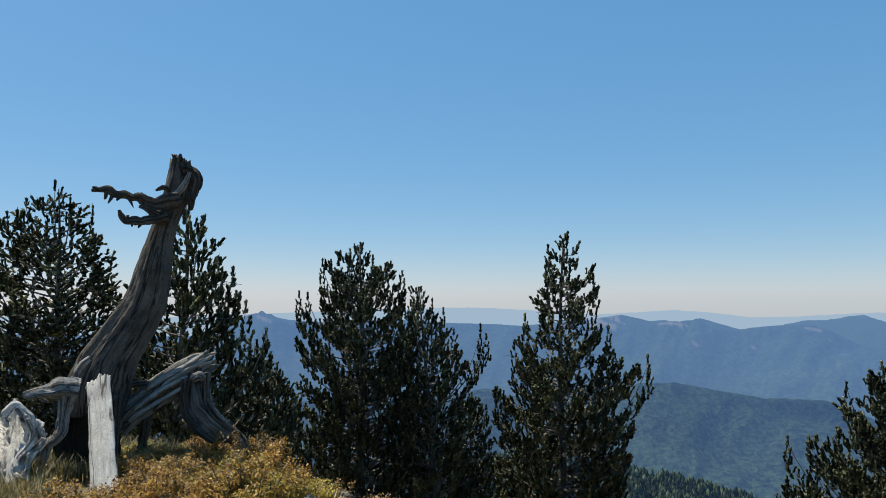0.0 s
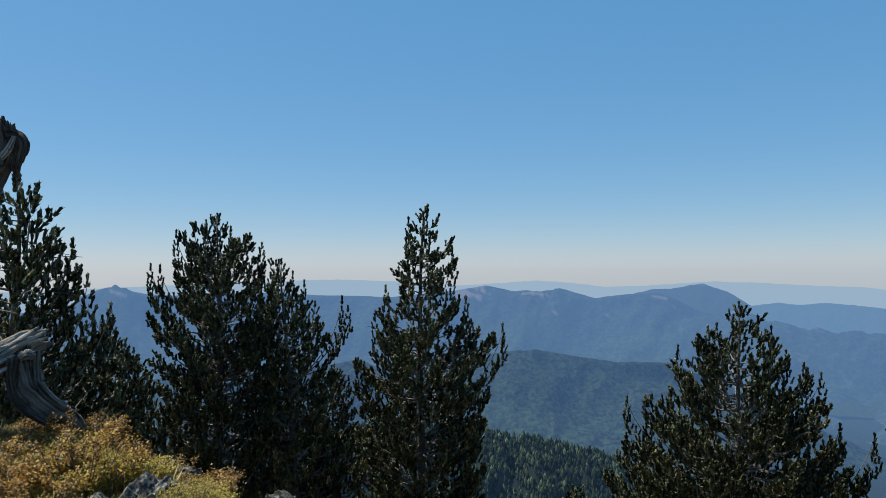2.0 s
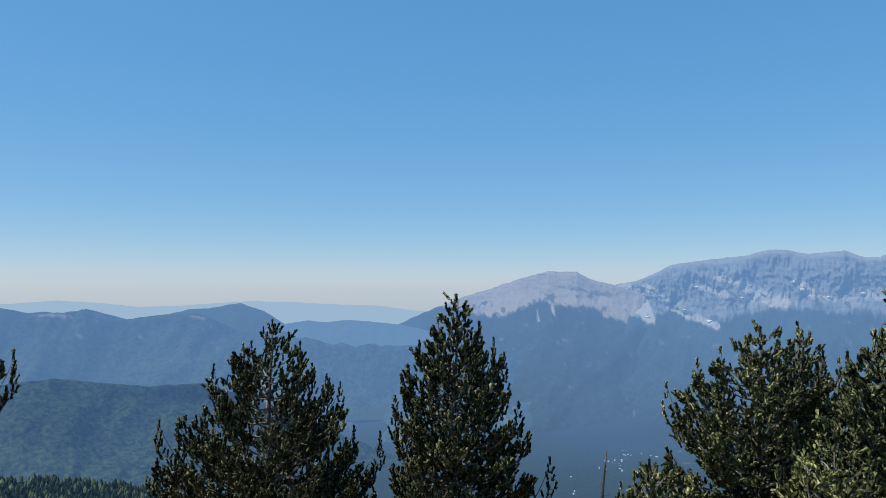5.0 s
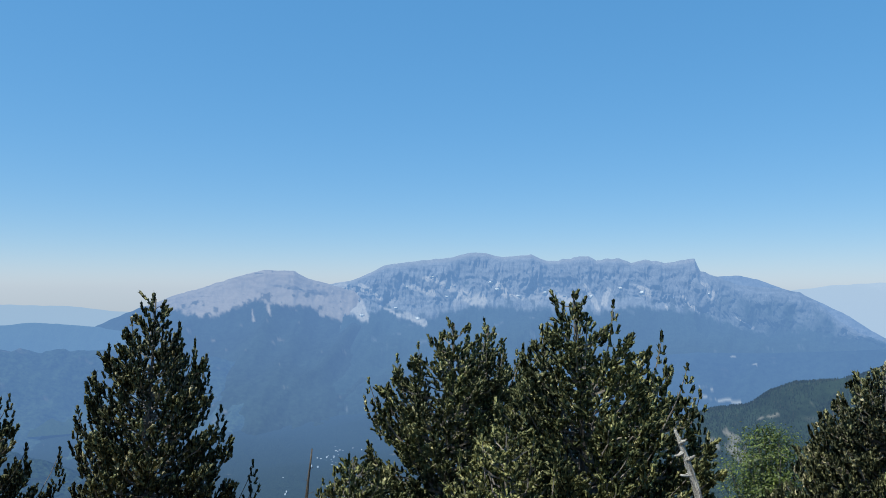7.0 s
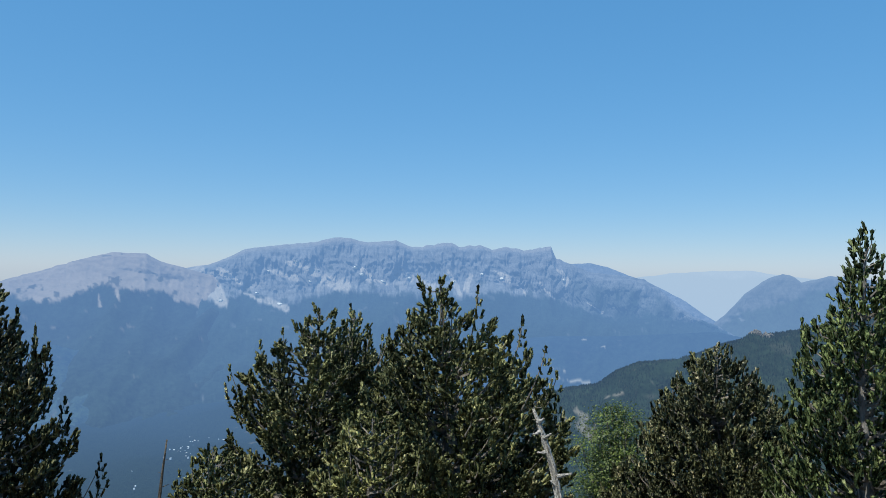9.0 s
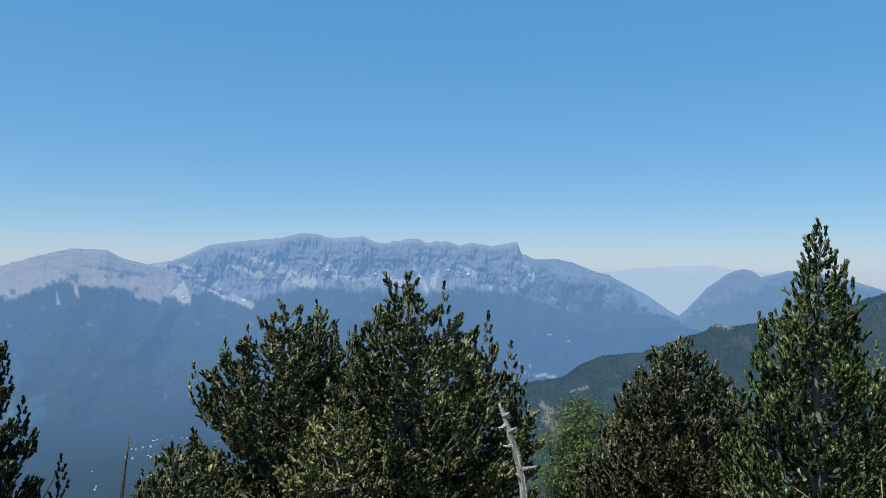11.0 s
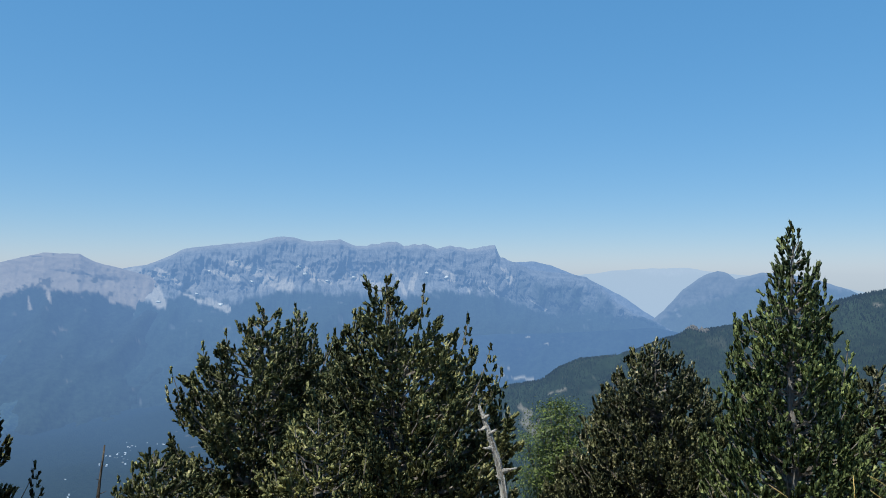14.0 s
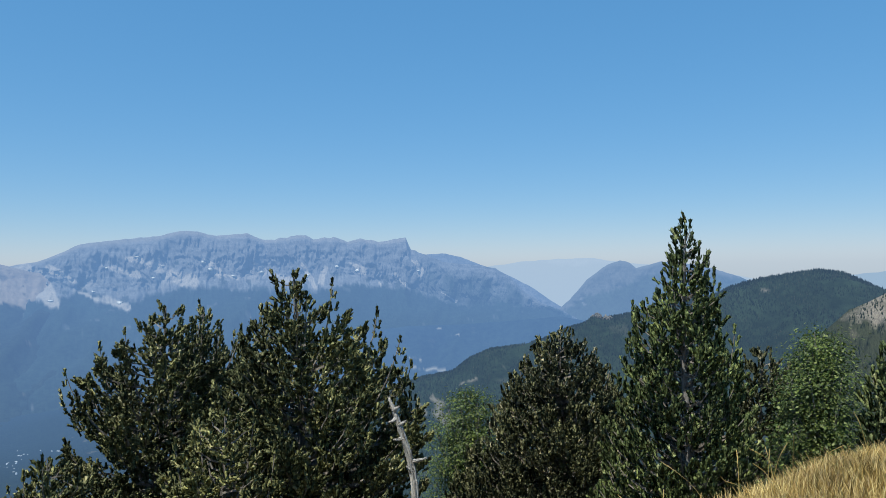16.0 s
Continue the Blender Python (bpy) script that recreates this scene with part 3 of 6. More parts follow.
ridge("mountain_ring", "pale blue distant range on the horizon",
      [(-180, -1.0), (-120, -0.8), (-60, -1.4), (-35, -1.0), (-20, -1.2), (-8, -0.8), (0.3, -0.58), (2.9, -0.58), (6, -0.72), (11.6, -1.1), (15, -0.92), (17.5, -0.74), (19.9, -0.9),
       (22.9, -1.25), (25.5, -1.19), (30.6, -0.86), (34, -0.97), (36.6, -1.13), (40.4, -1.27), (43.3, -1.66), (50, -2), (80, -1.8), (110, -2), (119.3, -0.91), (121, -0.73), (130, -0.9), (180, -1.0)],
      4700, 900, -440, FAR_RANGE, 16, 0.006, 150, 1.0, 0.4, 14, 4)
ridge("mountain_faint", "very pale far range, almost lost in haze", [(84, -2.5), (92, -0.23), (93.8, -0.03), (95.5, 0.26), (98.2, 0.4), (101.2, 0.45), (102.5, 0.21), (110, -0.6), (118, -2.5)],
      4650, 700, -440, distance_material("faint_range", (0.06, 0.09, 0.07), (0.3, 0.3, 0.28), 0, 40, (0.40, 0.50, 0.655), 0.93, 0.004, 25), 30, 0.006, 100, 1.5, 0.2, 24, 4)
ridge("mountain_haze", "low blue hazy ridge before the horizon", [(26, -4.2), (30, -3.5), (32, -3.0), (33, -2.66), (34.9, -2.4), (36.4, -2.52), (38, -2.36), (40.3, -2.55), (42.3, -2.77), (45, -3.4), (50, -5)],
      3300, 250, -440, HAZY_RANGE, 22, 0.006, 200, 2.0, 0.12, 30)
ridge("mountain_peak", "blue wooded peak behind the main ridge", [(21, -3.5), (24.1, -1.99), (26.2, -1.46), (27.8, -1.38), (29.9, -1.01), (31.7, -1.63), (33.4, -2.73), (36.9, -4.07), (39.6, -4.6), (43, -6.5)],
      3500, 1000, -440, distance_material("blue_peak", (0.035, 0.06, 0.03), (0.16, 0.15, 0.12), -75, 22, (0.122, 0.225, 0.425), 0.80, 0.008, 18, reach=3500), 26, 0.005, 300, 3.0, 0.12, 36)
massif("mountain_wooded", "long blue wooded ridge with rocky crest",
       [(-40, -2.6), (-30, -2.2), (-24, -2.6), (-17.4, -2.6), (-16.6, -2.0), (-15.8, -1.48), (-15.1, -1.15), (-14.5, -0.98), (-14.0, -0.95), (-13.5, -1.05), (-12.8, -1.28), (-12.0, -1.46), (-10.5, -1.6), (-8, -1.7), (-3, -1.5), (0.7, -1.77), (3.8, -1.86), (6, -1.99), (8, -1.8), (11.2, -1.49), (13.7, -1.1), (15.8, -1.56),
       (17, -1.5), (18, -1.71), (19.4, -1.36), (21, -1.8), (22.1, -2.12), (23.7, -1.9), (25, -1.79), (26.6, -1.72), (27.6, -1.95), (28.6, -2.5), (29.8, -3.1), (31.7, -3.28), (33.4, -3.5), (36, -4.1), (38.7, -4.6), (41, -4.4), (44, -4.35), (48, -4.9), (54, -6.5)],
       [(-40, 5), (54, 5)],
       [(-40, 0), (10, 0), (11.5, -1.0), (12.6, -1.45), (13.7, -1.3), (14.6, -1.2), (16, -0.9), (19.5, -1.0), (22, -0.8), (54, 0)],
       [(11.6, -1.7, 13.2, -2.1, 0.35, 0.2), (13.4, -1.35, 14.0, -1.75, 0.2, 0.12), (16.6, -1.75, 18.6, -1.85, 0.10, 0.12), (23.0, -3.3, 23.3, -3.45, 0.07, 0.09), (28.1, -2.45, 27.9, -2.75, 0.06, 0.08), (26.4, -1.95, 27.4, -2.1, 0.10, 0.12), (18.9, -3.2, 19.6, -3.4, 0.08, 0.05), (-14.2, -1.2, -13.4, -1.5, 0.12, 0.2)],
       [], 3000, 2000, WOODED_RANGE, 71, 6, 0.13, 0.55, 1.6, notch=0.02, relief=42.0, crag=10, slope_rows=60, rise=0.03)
ridge("mountain_limestone_back", "pale limestone crest behind the main massif", [(84, 0.2), (87, 0.9), (88.2, 0.9), (89.6, 0.97), (90.9, 0.68), (92.4, 0.07), (93.8, -0.40), (95.4, -1.2), (96.6, -1.85), (97.9, -2.8), (98.9, -3.4), (101, -5)],
      4000, 600, -440, LIMESTONE_RANGE, 24, 0.01, 200, 6.0, 0.06, 36)
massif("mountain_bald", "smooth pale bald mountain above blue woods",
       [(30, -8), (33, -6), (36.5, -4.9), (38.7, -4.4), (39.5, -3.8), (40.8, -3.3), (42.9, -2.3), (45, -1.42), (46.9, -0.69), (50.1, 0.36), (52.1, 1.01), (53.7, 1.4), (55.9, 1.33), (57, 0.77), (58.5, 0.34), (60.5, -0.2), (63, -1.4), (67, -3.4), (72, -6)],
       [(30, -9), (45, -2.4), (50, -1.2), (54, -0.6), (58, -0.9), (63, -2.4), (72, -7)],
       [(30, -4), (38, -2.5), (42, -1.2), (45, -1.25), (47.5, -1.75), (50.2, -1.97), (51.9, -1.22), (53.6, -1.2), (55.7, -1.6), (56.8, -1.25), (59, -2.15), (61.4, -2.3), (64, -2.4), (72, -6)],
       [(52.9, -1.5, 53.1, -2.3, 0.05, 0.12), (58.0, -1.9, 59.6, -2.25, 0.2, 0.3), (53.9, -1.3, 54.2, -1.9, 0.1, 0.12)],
       # dark cliff bands; the first also paints a shadowed hollow as rock
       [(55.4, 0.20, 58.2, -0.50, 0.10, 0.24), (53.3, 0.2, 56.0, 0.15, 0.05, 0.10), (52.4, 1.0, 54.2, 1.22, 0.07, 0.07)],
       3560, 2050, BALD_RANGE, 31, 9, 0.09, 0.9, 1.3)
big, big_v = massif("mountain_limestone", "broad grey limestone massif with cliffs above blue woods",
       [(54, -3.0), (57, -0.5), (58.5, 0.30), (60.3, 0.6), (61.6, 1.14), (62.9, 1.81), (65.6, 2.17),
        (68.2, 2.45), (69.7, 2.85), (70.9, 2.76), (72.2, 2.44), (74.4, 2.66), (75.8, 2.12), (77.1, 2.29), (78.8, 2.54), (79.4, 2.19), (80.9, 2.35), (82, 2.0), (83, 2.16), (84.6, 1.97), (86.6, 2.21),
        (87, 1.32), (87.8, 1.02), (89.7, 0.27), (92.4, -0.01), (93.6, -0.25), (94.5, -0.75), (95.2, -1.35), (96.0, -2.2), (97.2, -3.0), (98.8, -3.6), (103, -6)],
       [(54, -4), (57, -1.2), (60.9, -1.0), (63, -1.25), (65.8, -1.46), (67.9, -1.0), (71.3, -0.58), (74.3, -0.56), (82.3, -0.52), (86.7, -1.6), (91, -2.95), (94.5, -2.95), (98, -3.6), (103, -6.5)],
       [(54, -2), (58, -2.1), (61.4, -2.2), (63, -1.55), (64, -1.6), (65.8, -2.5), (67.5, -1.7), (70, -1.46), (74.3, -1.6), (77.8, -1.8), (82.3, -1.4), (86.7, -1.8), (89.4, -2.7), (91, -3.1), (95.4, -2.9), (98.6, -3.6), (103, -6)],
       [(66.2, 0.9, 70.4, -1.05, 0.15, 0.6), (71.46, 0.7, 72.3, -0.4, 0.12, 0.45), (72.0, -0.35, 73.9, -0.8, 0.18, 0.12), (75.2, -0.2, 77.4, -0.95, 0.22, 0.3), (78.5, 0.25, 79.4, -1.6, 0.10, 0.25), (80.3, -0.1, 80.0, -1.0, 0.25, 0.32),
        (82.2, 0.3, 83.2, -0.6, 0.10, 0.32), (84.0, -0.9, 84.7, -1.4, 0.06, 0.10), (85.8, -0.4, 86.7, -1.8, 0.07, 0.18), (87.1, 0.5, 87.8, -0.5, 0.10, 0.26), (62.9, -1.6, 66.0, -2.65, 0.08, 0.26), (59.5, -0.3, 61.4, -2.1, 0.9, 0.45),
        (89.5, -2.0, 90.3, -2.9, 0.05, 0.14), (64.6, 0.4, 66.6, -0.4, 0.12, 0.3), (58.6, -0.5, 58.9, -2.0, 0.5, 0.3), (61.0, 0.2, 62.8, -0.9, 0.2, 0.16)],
       # dark rock face that also paints the shadow on this cliff
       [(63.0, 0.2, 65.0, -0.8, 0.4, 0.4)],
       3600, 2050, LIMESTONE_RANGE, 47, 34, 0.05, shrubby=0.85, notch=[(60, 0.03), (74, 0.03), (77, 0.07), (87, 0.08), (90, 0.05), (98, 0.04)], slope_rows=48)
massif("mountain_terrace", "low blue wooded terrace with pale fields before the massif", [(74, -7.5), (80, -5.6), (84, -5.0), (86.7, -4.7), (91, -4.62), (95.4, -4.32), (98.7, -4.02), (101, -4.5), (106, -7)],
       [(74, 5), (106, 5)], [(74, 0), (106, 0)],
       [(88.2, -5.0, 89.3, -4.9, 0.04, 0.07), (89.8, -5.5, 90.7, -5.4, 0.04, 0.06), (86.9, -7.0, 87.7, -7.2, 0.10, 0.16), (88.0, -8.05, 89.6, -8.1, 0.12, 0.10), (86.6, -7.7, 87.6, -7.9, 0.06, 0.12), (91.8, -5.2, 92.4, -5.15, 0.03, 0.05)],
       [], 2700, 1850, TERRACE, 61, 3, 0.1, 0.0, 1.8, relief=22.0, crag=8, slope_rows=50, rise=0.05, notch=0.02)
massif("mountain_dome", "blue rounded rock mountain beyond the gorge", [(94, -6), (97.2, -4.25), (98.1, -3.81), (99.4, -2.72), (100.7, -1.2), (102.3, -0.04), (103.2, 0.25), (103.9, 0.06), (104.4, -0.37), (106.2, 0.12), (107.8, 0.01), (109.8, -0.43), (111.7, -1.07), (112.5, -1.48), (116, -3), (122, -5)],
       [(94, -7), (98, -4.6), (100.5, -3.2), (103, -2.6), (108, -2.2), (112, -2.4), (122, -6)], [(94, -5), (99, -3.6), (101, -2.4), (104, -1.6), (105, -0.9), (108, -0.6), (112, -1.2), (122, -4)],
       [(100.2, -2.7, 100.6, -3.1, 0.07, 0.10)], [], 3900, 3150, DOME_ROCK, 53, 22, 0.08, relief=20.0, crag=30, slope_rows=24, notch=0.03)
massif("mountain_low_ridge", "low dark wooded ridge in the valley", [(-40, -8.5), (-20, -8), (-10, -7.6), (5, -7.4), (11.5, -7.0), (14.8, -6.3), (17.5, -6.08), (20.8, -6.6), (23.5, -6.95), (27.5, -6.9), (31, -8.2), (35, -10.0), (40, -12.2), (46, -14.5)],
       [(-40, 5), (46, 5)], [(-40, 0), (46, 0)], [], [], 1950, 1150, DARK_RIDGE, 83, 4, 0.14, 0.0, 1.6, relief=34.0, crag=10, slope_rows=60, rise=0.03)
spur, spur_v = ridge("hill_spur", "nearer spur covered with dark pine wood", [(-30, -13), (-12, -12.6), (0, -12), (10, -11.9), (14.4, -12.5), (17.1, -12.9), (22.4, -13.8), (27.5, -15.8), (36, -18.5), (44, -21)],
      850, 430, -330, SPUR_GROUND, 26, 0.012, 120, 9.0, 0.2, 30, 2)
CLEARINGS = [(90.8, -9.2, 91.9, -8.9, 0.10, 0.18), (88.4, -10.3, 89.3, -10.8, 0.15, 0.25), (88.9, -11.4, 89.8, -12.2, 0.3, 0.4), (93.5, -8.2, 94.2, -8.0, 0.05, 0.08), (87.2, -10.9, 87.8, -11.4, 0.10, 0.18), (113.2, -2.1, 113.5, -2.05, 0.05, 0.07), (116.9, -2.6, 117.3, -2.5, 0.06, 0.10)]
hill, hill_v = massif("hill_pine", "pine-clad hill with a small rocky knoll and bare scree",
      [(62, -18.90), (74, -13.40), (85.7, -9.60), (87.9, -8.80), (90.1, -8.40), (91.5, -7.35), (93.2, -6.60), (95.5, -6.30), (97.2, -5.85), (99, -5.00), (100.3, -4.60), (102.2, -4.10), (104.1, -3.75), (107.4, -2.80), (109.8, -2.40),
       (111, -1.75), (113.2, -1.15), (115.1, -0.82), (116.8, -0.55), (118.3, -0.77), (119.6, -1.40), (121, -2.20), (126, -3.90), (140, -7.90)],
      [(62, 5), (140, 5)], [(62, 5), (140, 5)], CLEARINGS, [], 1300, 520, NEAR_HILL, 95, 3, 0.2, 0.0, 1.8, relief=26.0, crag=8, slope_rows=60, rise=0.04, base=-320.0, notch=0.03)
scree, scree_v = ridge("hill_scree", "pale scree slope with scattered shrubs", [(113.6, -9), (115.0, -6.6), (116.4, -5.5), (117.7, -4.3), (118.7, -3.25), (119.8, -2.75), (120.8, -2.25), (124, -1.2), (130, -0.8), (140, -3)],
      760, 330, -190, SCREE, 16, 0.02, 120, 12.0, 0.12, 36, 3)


# ---- pines ----
def shoot_template(rng, needles, length, radius, needle, width, tilts):
    """One tuft: a plump rounded brush of needles round a twig along +z, with needle tips standing out of it."""
    k, rings = 4, ((0.05, 0.9), (0.88, 1.0))
    v, f = [], []
    for z, q in rings:
        for i in range(k):
            a, w = i * 6.283 / k + z * 1.9, radius * q * rng.uniform(0.78, 1.2)
            v.append((math.cos(a) * w, math.sin(a) * w, length * (z + rng.uniform(-0.06, 0.06))))
    v.append((rng.uniform(-0.2, 0.2) * radius, rng.uniform(-0.2, 0.2) * radius, length * 1.06))
    for q in range(len(rings) - 1):
        for i in range(k):
            j = (i + 1) % k
            f += [(q * k + i, q * k + j, q * k + k + j), (q * k + i, q * k + k + j, q * k + k + i)]
    m = (len(rings) - 1) * k
    f += [(m + i, m + (i + 1) % k, m + k) for i in range(k)]
    for i in range(needles):
        foot = rng.randrange(2 * k + 1)
        p = np.array(v[foot])
        a = math.atan2(p[1], p[0]) + rng.uniform(-0.6, 0.6)
        tilt = rng.uniform(*tilts) * (1.0 if foot < k else 0.75)
        d = np.array([math.cos(a) * math.sin(tilt), math.sin(a) * math.sin(tilt), math.cos(tilt)])
        n = len(v)
        p = p + np.array([0, 0, rng.uniform(0, 0.5) * length]) if foot < k else p
        v += [tuple(p * np.array([0.7, 0.7, 1.0]) + np.array([-math.sin(a) * width, math.cos(a) * width, -width])), tuple(p + d * needle * rng.uniform(0.7, 1.2))]
        f.append((foot, n, n + 1))
    return np.array(v), np.array(f)


RNG = random.Random(11)
SHOOTS = [shoot_template(RNG, 12, RNG.uniform(0.16, 0.25), RNG.uniform(0.032, 0.039), 0.036, 0.008, (0.4, 1.0)) for _ in range(12)]
SHOOTS_NEAR = [shoot_template(RNG, 12, RNG.uniform(0.12, 0.19), RNG.uniform(0.029, 0.035), 0.034, 0.007, (0.4, 1.0)) for _ in range(12)]
SHOOTS_CANDLE = [shoot_template(RNG, 14, RNG.uniform(0.17, 0.25), RNG.uniform(0.034, 0.041), 0.038, 0.007, (0.35, 0.9)) for _ in range(12)]


def scatter(heap, templates, places, directions, sizes, rng):
    """Sets a shoot at each place."""
    for kind in range(len(templates)):
        pick = [i for i in range(len(places)) if i % len(templates) == kind]
        if not pick:
            continue
        tv, tf = templates[kind]
        p, d, s = np.array([places[i] for i in pick]), np.array([directions[i] for i in pick]), np.array([sizes[i] for i in pick])
        d = d / (np.linalg.norm(d, axis=1)[:, None] + 1e-9)
        ref = np.tile(np.array([[0.3, 0.95, 0.1]]), (len(p), 1))
        u = np.cross(d, ref)
        u /= np.linalg.norm(u, axis=1)[:, None] + 1e-9
        w = np.cross(d, u)
        spin = np.array([rng.uniform(0, 6.28) for _ in pick])
        u2 = u * np.cos(spin)[:, None] + w * np.sin(spin)[:, None]
        w2 = -u * np.sin(spin)[:, None] + w * np.cos(spin)[:, None]
        v = (p[:, None] + s[:, None, None] * (tv[None, :, :1] * u2[:, None] + tv[None, :, 1:2] * w2[:, None] + tv[None, :, 2:] * d[:, None])).reshape(-1, 3)
        f = (tf[None] + (np.arange(len(p)) * len(tv))[:, None, None]).reshape(-1, 3)
        heap.add(v, f)


def curve3(a, b, c, n):
    t = np.linspace(0, 1, n)[:, None]
    return (1 - t) ** 2 * np.array(a) + 2 * t * (1 - t) * np.array(b) + t * t * np.array(c)


def pine(name, label, x, y, outline, spires, seed, needles=NEEDLE_DARK, bark=BARK, count=150, near=False, candles=False, size=1.0, fill=1.0, upright=0.8, low=None, twigs=0):
    """A pine: a trunk, boughs that reach the outline (height, reach to the left, reach to the right as seen from the summit) and turn up, leading shoots at the spires."""
    rng = random.Random(seed)
    root = new(name)
    gz = ground_z(x, y)
    root.location = (x, y, gz)
    h = np.array([x, y, 0.0]) / math.hypot(x, y)
    right = np.array([h[1], -h[0], 0.0])
    up = np.array([0, 0, 1.0])
    oz = [o[0] for o in outline][::-1]
    ol = [o[1] for o in outline][::-1]
    orr = [o[2] for o in outline][::-1]
    top = outline[0][0] + 0.1
    bottom = outline[-1][0] - 0.45 if low is None else low
    lead = max(spires, key=lambda q: q[1]) if spires else (0.0, top)
    height = lead[1] - gz

    def stem(z):
        q = max(0.0, (z - gz) / height)
        return right * (lead[0] * q ** 2.2 + 0.05 * math.sin(q * 7 + seed)) + h * (0.05 * math.sin(q * 6 + seed * 2)) + up * (z - gz)

    zs = np.linspace(gz - 0.3, lead[1] - 0.12, 16)
    tr = 0.016 * height + 0.03
    tv, tf = tube([stem(z) for z in zs], [tr * (1 - 0.93 * ((z - zs[0]) / (zs[-1] - zs[0])) ** 0.85) for z in zs], 9)
    part("trunk", mesh_of("trunk", tv, tf, None, True), bark, root)
    wood, crown = Heap(), Heap()
    places, ways, sizes = [], [], []

    def put(p, d, s):
        places.append(np.asarray(p))
        ways.append(np.asarray(d))
        sizes.append(s * size)

    widths = [0.25 + np.interp(z, oz, ol) + np.interp(z, oz, orr) for z in np.linspace(bottom, top, 60)]
    cum = np.cumsum(widths) / np.sum(widths)
    for k in range(count):
        zt = float(np.interp((k + rng.random()) / count, cum, np.linspace(bottom, top, 60)))
        phi = k * 2.399963 + rng.uniform(-0.5, 0.5)
        wl, wr = np.interp(zt, oz, ol), np.interp(zt, oz, orr)
        side = wr if math.cos(phi) > 0 else wl
        side = max(side, 0.08)
        deep = max(0.12, 0.5 * (abs(wl) + abs(wr)))
        reach = 1 / math.sqrt((math.cos(phi) / side) ** 2 + (math.sin(phi) / deep) ** 2)
        reach *= rng.choice([0.62, 0.8, 0.92, 1.0, 1.0]) * rng.uniform(0.9, 1.0)
        out = right * math.cos(phi) + h * math.sin(phi)
        rise = reach * rng.uniform(0.35, 0.75) + 0.15
        zb = max(zt - rise, gz + 0.4)
        a = stem(min(zb, lead[1] - 0.3))
        ax = stem(zt) * np.array([1, 1, 0])
        c = ax * (1 - 0.0) + out * reach + up * (zt - gz - 0.16 * size)
        b = a + out * reach * rng.uniform(0.6, 0.85) + up * rise * rng.uniform(0.0, 0.25)
        n = max(5, int(reach / 0.22) + 3)
        path = curve3(a, b, c, n)
        path[1:-1] += np.array([[rng.uniform(-0.03, 0.03) for _ in range(3)] for _ in range(n - 2)])
        r0 = 0.010 + 0.014 * reach
        wv, wf = tube(path, np.linspace(r0, 0.006, n), 3)
        wood.add(wv, wf)
        put(c - up * 0.1, up * 1.0 + out * rng.uniform(0.0, 0.35), rng.uniform(0.9, 1.15))
        m = max(2, int((reach / 0.20) * 2.5 * fill))
        for i in range(m):
            s = 1 - 0.66 * rng.random() ** 1.15
            q = s * (n - 1)
            i0 = min(int(q), n - 2)
            p = path[i0] + (path[i0 + 1] - path[i0]) * (q - i0)
            spread = (0.08 + 0.17 * reach * (1.05 - s)) * rng.uniform(0.3, 1.0)
            th = rng.uniform(0, 6.28)
            across = np.cross(up, out)
            off = across * math.cos(th) * spread * 1.2 + up * math.sin(th) * spread * 0.7
            end = p + off + out * rng.uniform(-0.04, 0.08)
            d = up * upright + out * rng.uniform(0.0, 0.6) + across * math.cos(th) * 0.5 + np.array([rng.uniform(-0.25, 0.25) for _ in range(3)])
            put(end, d, rng.uniform(0.7, 1.1))
            if spread > 0.13 and i % 3 == 0:
                bv, bf = tube([p - out * 0.06, p + off * 0.6, end], [0.006, 0.005, 0.003], 3)
                wood.add(bv, bf)
    for sx, sz in spires:
        ln = min(rng.uniform(1.0, 1.5), 0.9 + 0.1 * height)
        dep = rng.uniform(-0.25, 0.25)
        tip = right * sx + h * dep + up * (sz - gz)
        low_p = stem(max(sz - ln - abs(sx) * 0.7, gz + 0.4))
        knee = tip - up * ln
        path = curve3(low_p, knee * 0.8 + low_p * 0.2, tip - up * 0.15, 9)
        wv, wf = tube(path, np.linspace(0.022, 0.006, 9), 5)
        wood.add(wv, wf)
        put(tip - up * 0.20 * size, up, 1.0)
        j = 0.18
        while j < ln:
            t = tip - up * j
            if j > ln * 0.5:
                t = t + (low_p - t) * (j - ln * 0.5) / ln * 0.5 * np.array([1, 1, 0])
            m = 2 if j < 0.4 else 3 if j < 0.7 else 4
            a0 = rng.uniform(0, 6.28)
            for i in range(m):
                a = a0 + i * 6.283 / m + rng.uniform(-0.4, 0.4)
                o = right * math.cos(a) + h * math.sin(a)
                rad = (0.010 + 0.14 * j) * rng.uniform(0.4, 1.15)
                put(t + o * rad - up * 0.20 * size, up * 0.95 + o * rng.uniform(0.1, 0.5), rng.uniform(0.75, 1.0))
                if rad > 0.08:
                    bv, bf = tube([t - up * 0.2 - o * 0.02, t + o * rad * 0.7 - up * 0.2, t + o * rad - up * 0.12], [0.007, 0.006, 0.004], 3)
                    wood.add(bv, bf)
            j += rng.uniform(0.12, 0.19)
    if twigs:
        dry = Heap()
        for _ in range(twigs):
            z = gz + 0.8 + (top - gz - 2.0) * rng.random() ** 1.2
            a = rng.uniform(-1, 1)
            o = right * a - h * (1 - 0.4 * abs(a))
            ln = 0.5 * (np.interp(z, oz, ol) + np.interp(z, oz, orr)) * rng.uniform(0.35, 0.75)
            p = stem(z) + o * ln
            e = o * rng.uniform(0.10, 0.4) + up * rng.uniform(-0.12, 0.08) + right * rng.uniform(-0.2, 0.2)
